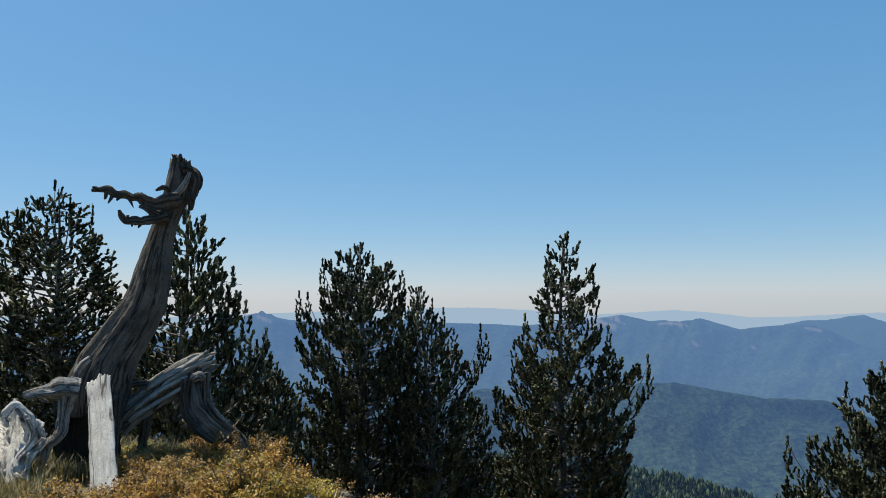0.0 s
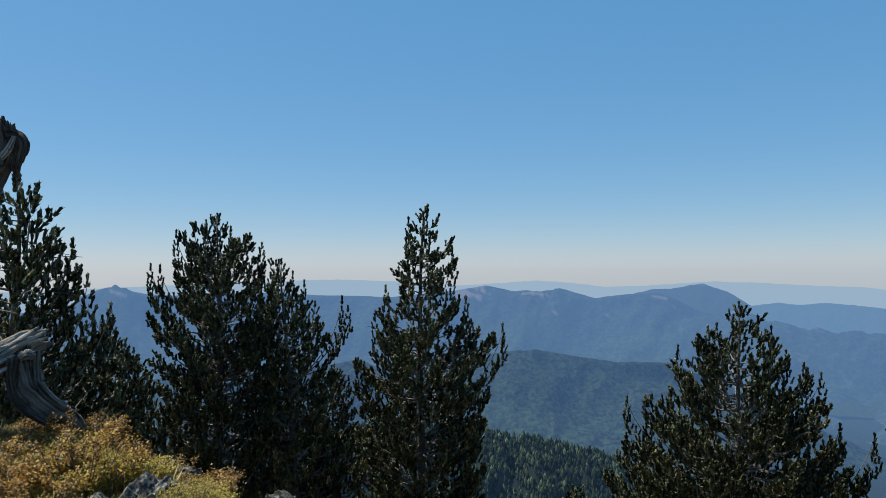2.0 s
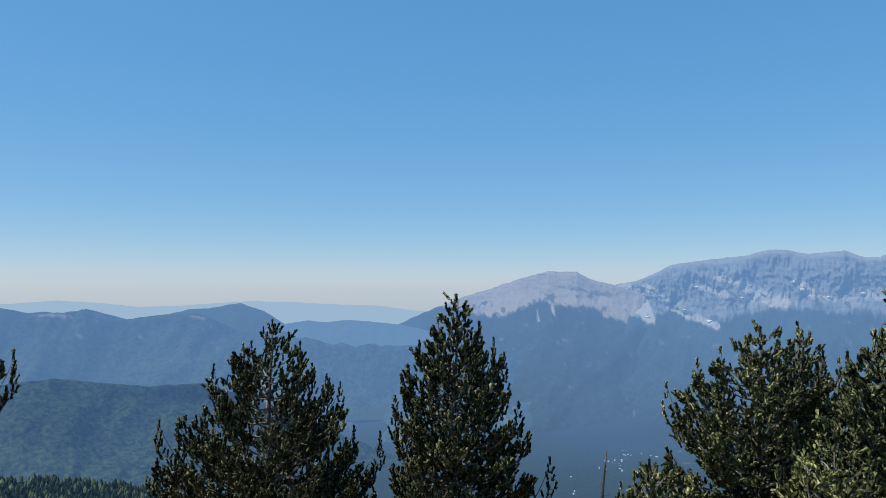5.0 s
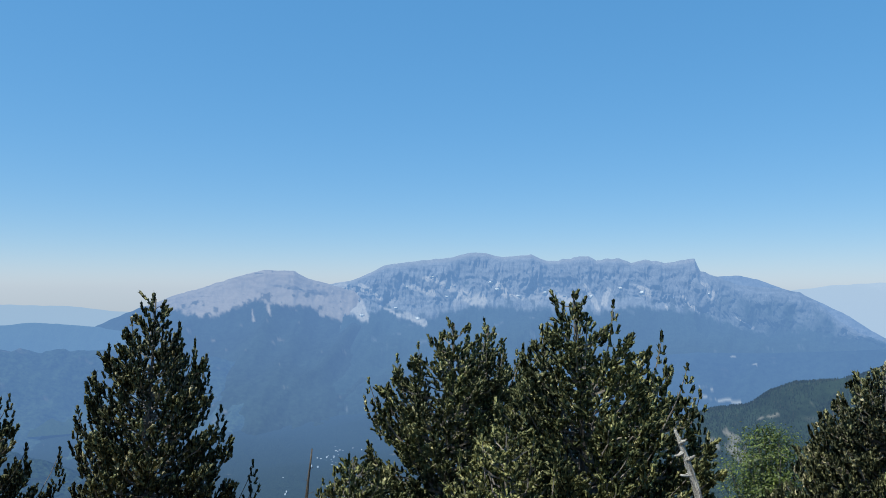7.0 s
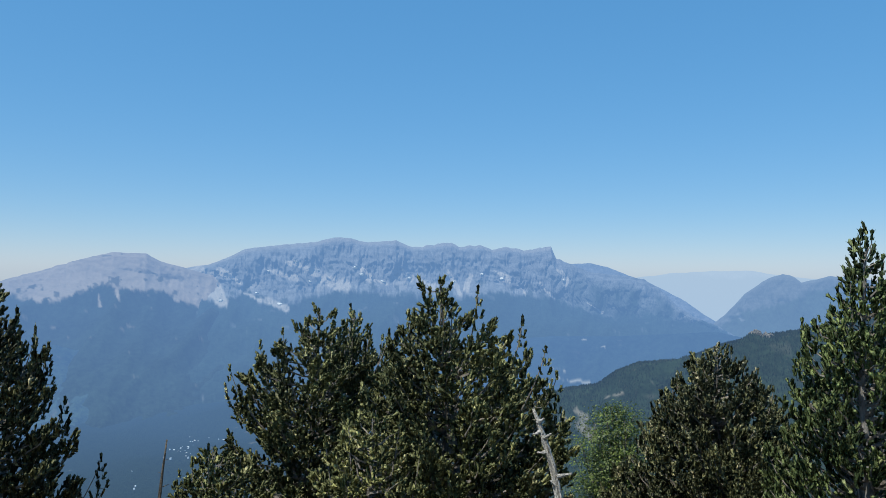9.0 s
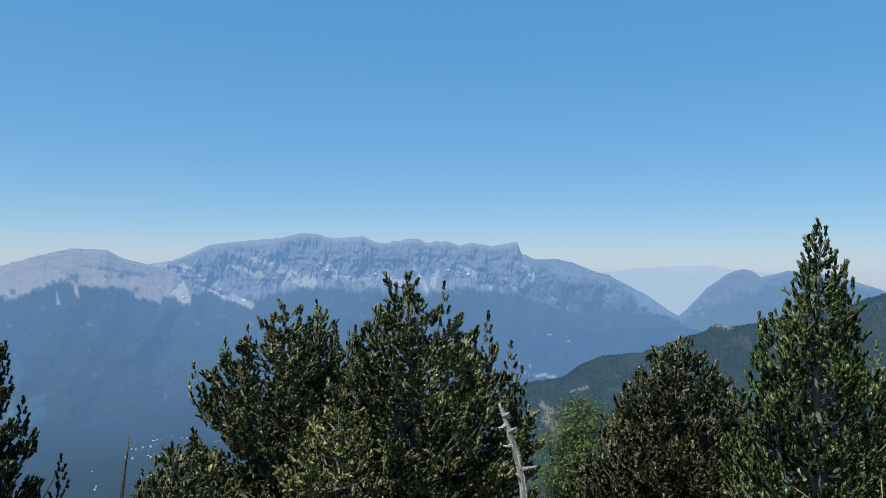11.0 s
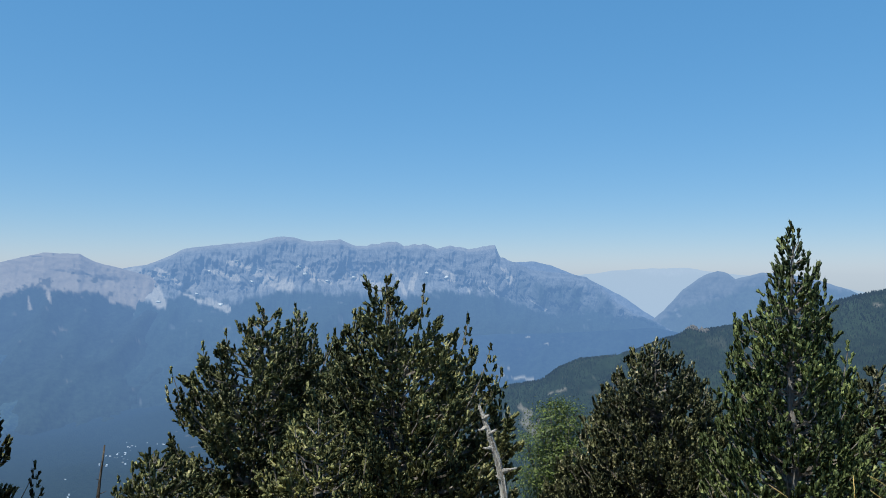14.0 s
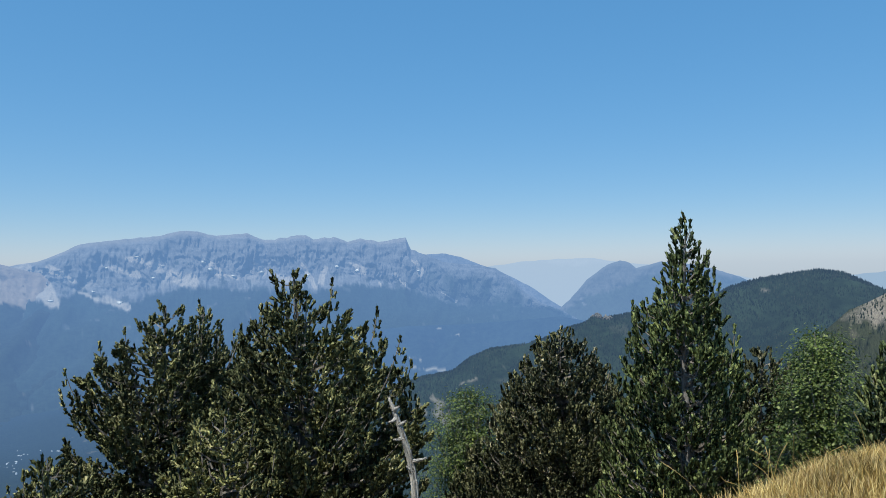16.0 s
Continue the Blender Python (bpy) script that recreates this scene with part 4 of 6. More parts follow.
            bv, bf = tube([p, p + e * 0.5 + up * 0.02, p + e], [0.008, 0.006, 0.003], 3)
            dry.add(bv, bf)
        tagged(part("dead_twigs", dry.mesh("dead_twigs"), DEAD_PALE, root), "bare bleached twigs inside the crown", kind="stuff")
    scatter(crown, SHOOTS_CANDLE if candles else SHOOTS_NEAR if near else SHOOTS, places, ways, sizes, rng)
    part("branchwork", wood.mesh("branchwork"), BARK_TWIG, root)
    part("crown", crown.mesh("crown", True), needles, root)
    return tagged(root, label, "pine tree", "pines round the summit")


pine("pine_tree", "tall old pine with an open dark crown", -6.7, 13.84,
     [(3.75, 0.41, -0.09), (3.38, 1.01, 0.44), (2.96, 1.17, 0.66), (2.46, 1.32, 1.1), (1.73, 1.46, 1.32), (0.91, 1.52, 1.34), (-0.1, 1.64, 1.22), (-1.89, 1.66, 1.27)],
     [(-0.25, 3.78), (-0.71, 3.51), (0.39, 3.37), (0.01, 3.5), (-0.97, 3.22)], seed=1, count=250, fill=1.49, upright=0.35, size=0.9, twigs=20, low=-3.2)
pine("pine_tree", "slender dark pine with an airy crown beside the snag", -4.18, 12.76,
     [(3.4, 0.06, 0.09), (2.87, 0.33, 0.35), (2.38, 0.75, 0.63), (1.9, 0.87, 0.88), (1.34, 0.94, 1.08), (0.96, 0.93, 1.46), (0.48, 0.87, 1.47), (0.0, 0.69, 1.77), (-0.76, 0.67, 1.98), (-1.7, 0.65, 2.09)],
     [(0.02, 3.39), (0.21, 2.92), (0.59, 2.4), (0.81, 2.21), (1.02, 1.57), (1.36, 1.15), (-0.2, 2.86)], seed=2, count=220, fill=1.19, twigs=30, low=-3.2)
pine("pine_tree", "broad dark pine with many upright leading shoots", -2.02, 20.39,
     [(3.24, 0.14, 0.06), (2.71, 1.01, 0.76), (2.09, 1.31, 1.19), (1.33, 1.67, 1.51), (0.56, 1.78, 1.85), (-0.2, 1.8, 2.01), (-0.96, 1.72, 2.01), (-2.46, 1.63, 2.01), (-3.66, 1.46, 2.01)],
     [(-1.08, 2.71), (-0.63, 2.91), (-0.05, 3.24), (0.29, 2.87), (0.63, 2.59), (1.1, 2.44), (-1.68, 1.86), (-1.45, 1.79), (-0.32, 3.02)], seed=3, count=330, fill=1.49, upright=1.1, twigs=120, low=-5.6)
pine("pine_tree", "dark pine with thin upswept boughs", -0.02, 19.51,
     [(2.0, 0.44, -0.29), (1.48, 0.66, 0.22), (0.9, 0.73, 0.66), (0.31, 0.81, 1.1), (-0.85, 0.88, 1.34), (-2.29, 1.02, 1.45), (-3.42, 1.01, 1.45)],
     [(-0.37, 2.0), (-0.07, 1.63), (0.22, 1.41), (0.49, 0.89), (1.18, 0.97), (1.35, 0.75), (-0.63, 1.63)], seed=4, count=215, fill=1.19, upright=1.1, low=-5.4)
pine("pine_tree", "tall dark pine with a double top", 2.8, 17.31,
     [(3.16, -0.09, 0.33), (2.79, 0.27, 0.37), (2.27, 0.43, 0.79), (1.75, 0.54, 0.84), (1.36, 0.7, 0.84), (0.71, 1.04, 1.14), (0.21, 1.11, 1.88), (-0.31, 1.5, 1.87), (-0.82, 1.53, 1.77), (-1.58, 1.57, 1.76), (-2.84, 1.58, 1.52)],
     [(-0.17, 2.87), (0.22, 3.16), (0.85, 2.14), (-0.73, 1.3), (1.15, 1.04), (2.01, 0.35), (1.26, 0.21), (-0.97, 0.64), (-1.37, -0.34)], seed=5, count=270, fill=1.42, twigs=90, low=-5.0)
pine("pine_tree", "broad pine with upright shoots on every bough", 9.96, 15.56,
     [(0.9, 0.11, 0.16), (0.46, 0.62, 0.57), (0.04, 1.15, 0.75), (-0.51, 1.46, 1.38), (-1.06, 1.57, 1.85), (-1.48, 2.27, 1.96), (-1.9, 2.56, 2.06), (-2.46, 2.87, 2.59), (-3.0, 3.01, 2.72), (-4.41, 3.05, 2.72)],
     [(0.02, 0.9), (-0.66, 0.31), (-1.32, -0.12), (-0.46, 0.39), (0.68, 0.33), (0.98, -0.15), (1.65, -0.61), (1.32, -0.41), (-2.49, -1.38), (-2.06, -1.82), (1.99, -1.7), (2.65, -1.88)], seed=6, count=300, fill=1.49, upright=1.0, low=-5.4)
pine("pine_tree", "conical pine with upswept bough ends", 11.5, 10.9,
     [(1.51, 0.08, 0.13), (1.04, 0.45, 0.48), (0.6, 0.79, 0.81), (0.16, 1.03, 1.07), (-0.28, 1.16, 1.05), (-0.72, 1.34, 1.33), (-1.17, 1.33, 1.5), (-1.83, 1.27, 1.79), (-2.5, 1.3, 1.69)],
     [(0.02, 1.51), (-0.35, 1.05), (-0.74, 0.57), (0.81, 0.58), (0.52, 0.93), (-0.99, -0.02), (1.35, -0.74), (1.04, 0.29), (-1.25, -0.56), (2.02, -1.93)], seed=7, count=235, fill=1.28, low=-3.8)
pine("pine_tree", "rounded olive green pine with spreading boughs", 13.78, 5.62,
     [(1.02, -0.1, 0.28), (0.65, 0.54, 0.6), (0.21, 0.96, 1.16), (-0.23, 1.48, 1.28), (-0.66, 1.63, 1.28), (-1.21, 1.57, 1.18), (-1.64, 1.82, 1.07), (-2.17, 2.37, 1.08), (-2.72, 2.86, 1.08)],
     [(0.19, 1.02), (-0.49, 0.6), (-0.91, 0.33), (-1.48, -0.1), (0.87, 0.93), (1.21, 0.53), (1.6, 0.53), (-0.06, 0.76), (0.49, 0.76), (-2.32, -2.0)], seed=8, count=230, needles=NEEDLE_OLIVE, near=True, size=1.05, fill=1.75, upright=0.6)
pine("pine_tree", "many-topped pine with sunlit olive needles", 11.14, 2.32,
     [(1.65, 0.18, -0.05), (1.31, 0.43, 0.17), (1.06, 0.6, 0.76), (0.72, 0.81, 1.28), (0.46, 0.94, 1.53), (0.12, 1.19, 1.66), (-0.22, 1.44, 1.83), (-0.72, 1.6, 1.89), (-1.23, 1.72, 1.88), (-1.75, 1.76, 1.88)],
     [(-0.11, 1.65), (0.46, 1.51), (-0.58, 1.09), (1.15, 1.02), (1.47, 0.64), (1.66, 0.22), (-0.26, 1.48), (0.08, 1.31), (0.89, 0.77), (-0.85, 0.71)], seed=9, count=260, needles=NEEDLE_OLIVE, near=True, size=1.0, fill=1.75, upright=0.6)
pine("pine_tree", "dense dome-shaped dark pine with short shoots", 15.07, -2.24,
     [(0.34, 0.17, 0.12), (0.08, 0.48, 0.6), (-0.23, 0.78, 0.9), (-0.46, 0.95, 1.07), (-0.91, 1.22, 1.3), (-1.48, 1.68, 1.37), (-2.05, 2.05, 1.4), (-3.0, 2.5, 1.45)],
     [(-0.09, 0.34), (-0.34, 0.2), (-0.57, 0.08), (0.17, 0.29), (0.4, 0.18), (0.62, -0.03), (0.89, -0.36), (-0.92, -0.38), (-1.1, -0.67), (-1.51, -1.26)], seed=10, count=470, needles=NEEDLE_DOME, near=True, size=0.95, fill=1.75, upright=1.2)
pine("pine_tree", "young pointed green pine with a pale trunk", 10.44, -3.18,
     [(2.2, 0.02, 0.09), (1.88, 0.16, 0.22), (1.56, 0.28, 0.45), (1.25, 0.37, 0.46), (0.94, 0.7, 0.54), (0.54, 0.78, 0.7), (0.15, 0.91, 0.82), (-0.41, 1.1, 0.91), (-1.04, 1.29, 0.95), (-1.69, 1.38, 0.89)],
     [(0.04, 2.13), (-0.14, 1.70), (0.22, 1.78), (0.41, 1.52), (0.3, 1.48), (-0.69, 1.09), (-0.38, 1.21), (0.65, 0.78)], seed=12, count=320, needles=NEEDLE_FRESH, bark=BARK_PALE, candles=True, size=0.78, fill=1.08, upright=0.9)
pine("pine_tree", "small dark pine among bushes", 14.06, -5.76,
     [(-0.01, 0.1, 0.09), (-0.49, 0.46, 0.37), (-1.14, 0.57, 0.5), (-2.85, 0.71, 0.47)],
     [(-0.0, -0.01), (-0.26, -0.29), (0.28, -0.27), (-0.46, -0.51)], seed=13, count=110)
pine("pine_tree", "low pine below the summit edge", 7.61, 20.06,
     [(-4.39, 0.07, 0.09), (-4.88, 0.39, 0.5), (-5.47, 0.63, 0.83)],
     [(0.01, -4.39), (0.34, -4.72), (-0.28, -4.79)], seed=14, count=60)
pine("pine_tree", "small dark pine by the grassy bank", 9.63, -5.65,
     [(0.59, 0.09, 0.06), (0.3, 0.29, 0.3), (-0.13, 0.42, 0.4), (-0.71, 0.47, 0.45), (-1.44, 0.52, 0.49)],
     [(-0.03, 0.66), (-0.19, 0.51), (-0.29, 0.29)], seed=15, count=90, needles=NEEDLE_FRESH)
pine("pine_tree", "small dark pine among bushes", 15.52, -7.38,
     [(-0.5, 0.33, 0.1), (-0.96, 0.5, 0.29), (-1.91, 0.58, 0.38), (-3.34, 0.61, 0.35)],
     [(-0.38, -0.51), (-0.01, -0.61)], seed=16, count=80)
pine("pine_tree", "low dark pine behind the summit edge", -5.15, 22.88,
     [(-0.42, 0.15, 0.43), (-1.11, 0.56, 0.87), (-2.3, 0.79, 1.22), (-4.33, 0.91, 1.5)],
     [(0.1, -0.39), (0.44, -0.52), (-0.32, -0.72), (0.78, -1.13)], seed=17, count=110)
pine("pine_tree", "low dark pine behind the summit edge", 1.06, 22.5,
     [(-1.23, 0.18, 0.16), (-1.9, 0.52, 0.58), (-2.9, 0.69, 0.83), (-4.21, 0.77, 0.9)],
     [(-0.01, -1.15), (-0.35, -1.49), (0.41, -1.48)], seed=18, count=110)
pine("pine_tree", "dense dark pine behind the dead wood", -9.09, 17.09,
     [(1.44, 0.25, 0.32), (0.86, 0.88, 1.03), (0.22, 1.27, 1.66), (-0.81, 1.44, 2.06), (-2.82, 1.47, 2.24)],
     [(-0.03, 1.51), (-0.46, 1.26), (0.55, 1.18), (1.03, 0.84)], seed=19, count=130, fill=1.34, twigs=20)
pine("pine_tree", "dense dark pine behind the dead wood", -6.27, 16.78,
     [(1.25, 0.3, 0.22), (0.76, 0.75, 0.71), (-0.01, 0.89, 1.59), (-0.77, 0.87, 2.23), (-2.78, 0.82, 2.65)],
     [(-0.07, 1.25), (-0.52, 0.89), (0.59, 0.87), (1.27, 0.21), (1.85, -0.45)], seed=20, count=135, fill=1.34, twigs=40)
pine("pine_tree", "low dark pine behind the summit edge", -4.81, 21.81,
     [(-1.6, 0.28, 0.26), (-2.38, 0.81, 0.95), (-3.31, 1.21, 1.66), (-5.14, 1.61, 1.93)],
     [(-0.01, -1.53), (-0.48, -1.79), (0.53, -1.96)], seed=21, count=120, fill=1.34, twigs=15)
pine("pine_tree", "low dark pine behind the summit edge", -0.15, 23.42,
     [(-1.93, 0.34, 0.5), (-2.97, 0.68, 1.0), (-4.37, 0.86, 1.32), (-6.11, 1.04, 1.48)],
     [(0.08, -1.76), (-0.43, -2.25), (0.75, -2.31)], seed=22, count=110, fill=1.34, twigs=15)
pine("pine_tree", "low dark pine beside the fallen log", -3.93, 16.49,
     [(0.77, 0.12, 0.24), (0.15, 0.46, 0.61), (-0.71, 0.68, 1.11), (-2.64, 0.76, 1.38)],
     [(0.06, 0.79), (-0.35, 0.28), (0.49, 0.27), (0.93, -0.49)], seed=23, count=120, fill=1.34, twigs=15)
pine("pine_tree", "narrow olive pine close behind its rounded neighbour", 14.95, 5.09,
     [(0.9, 0.06, 0.08), (0.6, 0.22, 0.32), (0.36, 0.33, 0.62), (0.1, 0.40, 0.95), (-0.36, 0.45, 1.15), (-1.2, 0.6, 1.3), (-2.6, 0.8, 1.5)],
     [(0.0, 0.9), (0.3, 0.6), (0.6, 0.41), (0.87, 0.23), (-0.3, 0.36), (1.1, 0.11)], seed=31, count=170, needles=NEEDLE_OLIVE, near=True, size=1.05, fill=1.43, upright=0.8)
# added pine: stands in for sunlit lower boughs of the many-topped pine
pine("pine_tree", "low yellow-green pine added for the taller pine's sunlit lower sprays", 9.46, 2.95,
     [(-0.1, 0.15, 0.2), (-0.4, 0.5, 0.5), (-0.75, 0.75, 0.7), (-1.2, 0.95, 0.85), (-1.9, 1.05, 1.0)],
     [(0.0, -0.05), (-0.3, -0.15), (0.35, -0.2), (-0.6, -0.5), (0.6, -0.55)], seed=32, count=110, needles=NEEDLE_SUNNY, near=True, size=0.95, fill=1.54, upright=0.35)
# added pine: fills out the lower-left boughs of the rounded pine
pine("pine_tree", "low spreading green pine added for its taller neighbour's lower boughs", 11.0, 6.02,
     [(-1.1, 0.15, 0.3), (-1.35, 0.35, 0.6), (-1.6, 0.55, 0.9), (-1.95, 0.8, 1.1), (-2.4, 1.0, 1.2), (-3.0, 1.15, 1.3)],
     [(-0.1, -1.05), (-0.35, -1.3), (-0.6, -1.6), (0.4, -1.2), (-0.85, -1.95)], seed=33, count=110, needles=NEEDLE_OLIVE, near=True, size=1.0, fill=1.62, upright=0.5)


# ---- broadleaved bushes ----
def beech(name, label, x, y, outline, seed, leaves=32000):
    rng = random.Random(seed)
    root = new(name)
    gz = ground_z(x, y)
    root.location = (x, y, gz)
    h = np.array([x, y, 0.0]) / math.hypot(x, y)
    right = np.array([h[1], -h[0], 0.0])
    up = np.array([0, 0, 1.0])
    oz, ol, orr = [o[0] for o in outline][::-1], [o[1] for o in outline][::-1], [o[2] for o in outline][::-1]
    top, bottom = outline[0][0], outline[-1][0] - 0.6
    wood = Heap()
    ends = []
    for k in range(70):
        q = (k + rng.random()) / 70
        zt = bottom + (top - bottom) * q ** 0.8
        phi = k * 2.4 + rng.uniform(-0.4, 0.4)
        side = np.interp(zt, oz, orr) if math.cos(phi) > 0 else np.interp(zt, oz, ol)
        deep = 0.5 * (np.interp(zt, oz, orr) + np.interp(zt, oz, ol))
        reach = 1 / math.sqrt((math.cos(phi) / max(side, 0.1)) ** 2 + (math.sin(phi) / max(deep, 0.1)) ** 2) * rng.uniform(0.7, 1.0)
        out = right * math.cos(phi) + h * math.sin(phi)
        a = up * max(0.3, (zt - gz) * rng.uniform(0.45, 0.8))
        c = out * reach + up * (zt - gz)
        path = curve3(a, a * 0.6 + c * 0.4 + up * 0.2, c, 7)
        wv, wf = tube(path, np.linspace(0.03, 0.006, 7), 4)
        wood.add(wv, wf)
        ends.append((path, out, reach))
    tv, tf = tube([(0, 0, -0.3), (0.03, 0, (top - gz) * 0.4), (0, 0.03, (top - gz) * 0.85)], [0.11, 0.08, 0.02], 8)
    part("trunk", mesh_of("trunk", tv, tf, None, True), BARK_PALE, root)
    part("branchwork", wood.mesh("branchwork"), BARK_PALE, root)
    v, f = [], []
    for i in range(leaves):
        path, out, reach = ends[i % len(ends)]
        s = 1 - 0.65 * rng.random() ** 1.4
        p = path[min(6, int(s * 6.99))] + np.array([rng.gauss(0, 0.17), rng.gauss(0, 0.17), rng.gauss(0, 0.07)])
        ln, wd = rng.uniform(0.042, 0.075), rng.uniform(0.03, 0.05)
        yaw = rng.uniform(0, 6.28)
        d = out * rng.uniform(0.1, 0.8) + np.array([math.cos(yaw) * 0.5, math.sin(yaw) * 0.5, rng.uniform(-0.9, 0.1)])
        w = np.cross(up, out) + np.array([rng.uniform(-0.4, 0.4) for _ in range(3)])
        b = len(v)
        v += [p, p + d * ln * 0.5 + w * wd * 0.5, p + d * ln, p + d * ln * 0.5 - w * wd * 0.5]
        f += [(b, b + 1, b + 2), (b, b + 2, b + 3)]
    part("crown", mesh_of("crown", v, f), BEECH, root)
    return tagged(root, label, "broadleaf bush", "green bushes on the slope")


beech("beech_bush", "bright green leafy beech bush among the pines", 12.73, -6.25, [(0.38, 0.13, 0.21), (-0.02, 0.48, 0.37), (-0.49, 0.67, 0.65), (-1.27, 0.87, 0.76), (-2.44, 1.08, 0.81)], 41)
beech("beech_bush", "bright green leafy beech bush among the pines", 17.36, -0.33, [(-1.35, 0.12, 0.25), (-1.73, 0.7, 0.6), (-2.37, 1.0, 0.7), (-3.4, 1.1, 0.75)], 42)


# ---- woods on the hills ----
def hill_woods(name, label, verts, seed, count, tall, bare, rows, plain=False, mat=None, cols=(0.0, 1.0), plump=0.6, clear=()):
    """Small far pines over a hill's face, thinned where the ground is bare."""
    rng = random.Random(seed)
    v, f = [], []
    R, C = verts.shape[:2]
    made = 0
    while made < count:
        i, j = rng.uniform(3.5, R * rows), rng.uniform(cols[0] * (C - 1.01), cols[1] * (C - 1.01))
        i0, j0 = int(i), int(j)
        p = verts[i0, j0] + (verts[i0 + 1, j0] - verts[i0, j0]) * (i - i0) + (verts[i0, j0 + 1] - verts[i0, j0]) * (j - j0)
        pa, pe = math.degrees(math.atan2(p[0], p[1])), math.degrees(math.atan2(p[2] - EYE, math.hypot(p[0], p[1])))
        if any(math.hypot(pa - (a0 + a1) / 2, pe - (e0 + e1) / 2) < 0.6 * abs(a1 - a0) + 0.1 and rng.random() < 0.8 for a0, e0, a1, e1, w0, w1 in clear):
            made += 0.4
            continue
        if fbm(p[0] * 0.011, p[1] * 0.011, p[2] * 0.02 + seed, 4) > bare + rng.uniform(-0.12, 0.12):
            made += 0.4
            continue
        hgt = tall * rng.uniform(0.55, 1.15)
        rad = hgt * rng.uniform(0.20, 0.32)
        b = len(v)
        k, a0 = 5, rng.uniform(0, 6)
        if plain:
            v += [(p[0] + rad * math.cos(a0 + q * 1.571) * rng.uniform(0.7, 1.3), p[1] + rad * math.sin(a0 + q * 1.571) * rng.uniform(0.7, 1.3), p[2] - 0.5) for q in range(4)] + [(p[0], p[1], p[2] + hgt)]
            f += [(b, b + 1, b + 4), (b + 1, b + 2, b + 4), (b + 2, b + 3, b + 4), (b + 3, b, b + 4)]
            made += 1
            continue
        ring = [(p[0] + rad * rng.uniform(0.8, 1.2) * math.cos(a0 + q * 6.283 / k), p[1] + rad * rng.uniform(0.8, 1.2) * math.sin(a0 + q * 6.283 / k), p[2] + hgt * rng.uniform(0.02, 0.3)) for q in range(k)]
        mid = [(p[0] + rad * plump * math.cos(a0 + 0.6 + q * 6.283 / k), p[1] + rad * plump * math.sin(a0 + 0.6 + q * 6.283 / k), p[2] + hgt * rng.uniform(0.5, 0.72)) for q in range(k)]
        v += ring + mid + [(p[0], p[1], p[2] + hgt)]
        for q in range(k):
            n = (q + 1) % k
            f += [(b + q, b + n, b + k + q), (b + n, b + k + n, b + k + q), (b + k + q, b + k + n, b + 2 * k)]
        made += 1
    me = mesh_of(name, v, f)
    return tagged(part(name, me, mat or FAR_PINE), label, "woods", kind="stuff")


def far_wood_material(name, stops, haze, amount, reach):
    """Small far trees, each of its own shade, with blue haze painted in as emission."""
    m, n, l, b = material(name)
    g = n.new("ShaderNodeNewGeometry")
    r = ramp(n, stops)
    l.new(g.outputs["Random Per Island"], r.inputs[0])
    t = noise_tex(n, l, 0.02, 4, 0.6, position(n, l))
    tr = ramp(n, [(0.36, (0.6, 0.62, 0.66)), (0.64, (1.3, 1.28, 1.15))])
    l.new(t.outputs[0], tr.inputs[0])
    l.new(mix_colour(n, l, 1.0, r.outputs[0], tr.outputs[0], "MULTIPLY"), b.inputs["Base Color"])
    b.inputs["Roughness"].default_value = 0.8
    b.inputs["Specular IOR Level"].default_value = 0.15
    haze_glow_mix(n, l, b, haze, amount, reach)
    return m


# far trees glow faintly blue: haze painted into their material
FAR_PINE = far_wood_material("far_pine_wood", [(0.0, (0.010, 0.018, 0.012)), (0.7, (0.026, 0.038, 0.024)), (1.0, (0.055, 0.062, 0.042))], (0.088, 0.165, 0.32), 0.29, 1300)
SPUR_PINE = far_wood_material("spur_pine_wood", [(0.0, (0.012, 0.022, 0.012)), (0.6, (0.036, 0.054, 0.028)), (1.0, (0.13, 0.155, 0.085))], HAZE_GLOW, 0.07, 850)
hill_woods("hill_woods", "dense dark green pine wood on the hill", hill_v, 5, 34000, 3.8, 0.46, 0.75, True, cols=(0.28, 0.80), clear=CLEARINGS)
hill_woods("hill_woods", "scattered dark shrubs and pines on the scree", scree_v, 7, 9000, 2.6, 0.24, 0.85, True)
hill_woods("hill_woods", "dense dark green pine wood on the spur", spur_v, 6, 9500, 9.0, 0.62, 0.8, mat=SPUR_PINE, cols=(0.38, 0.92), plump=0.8)


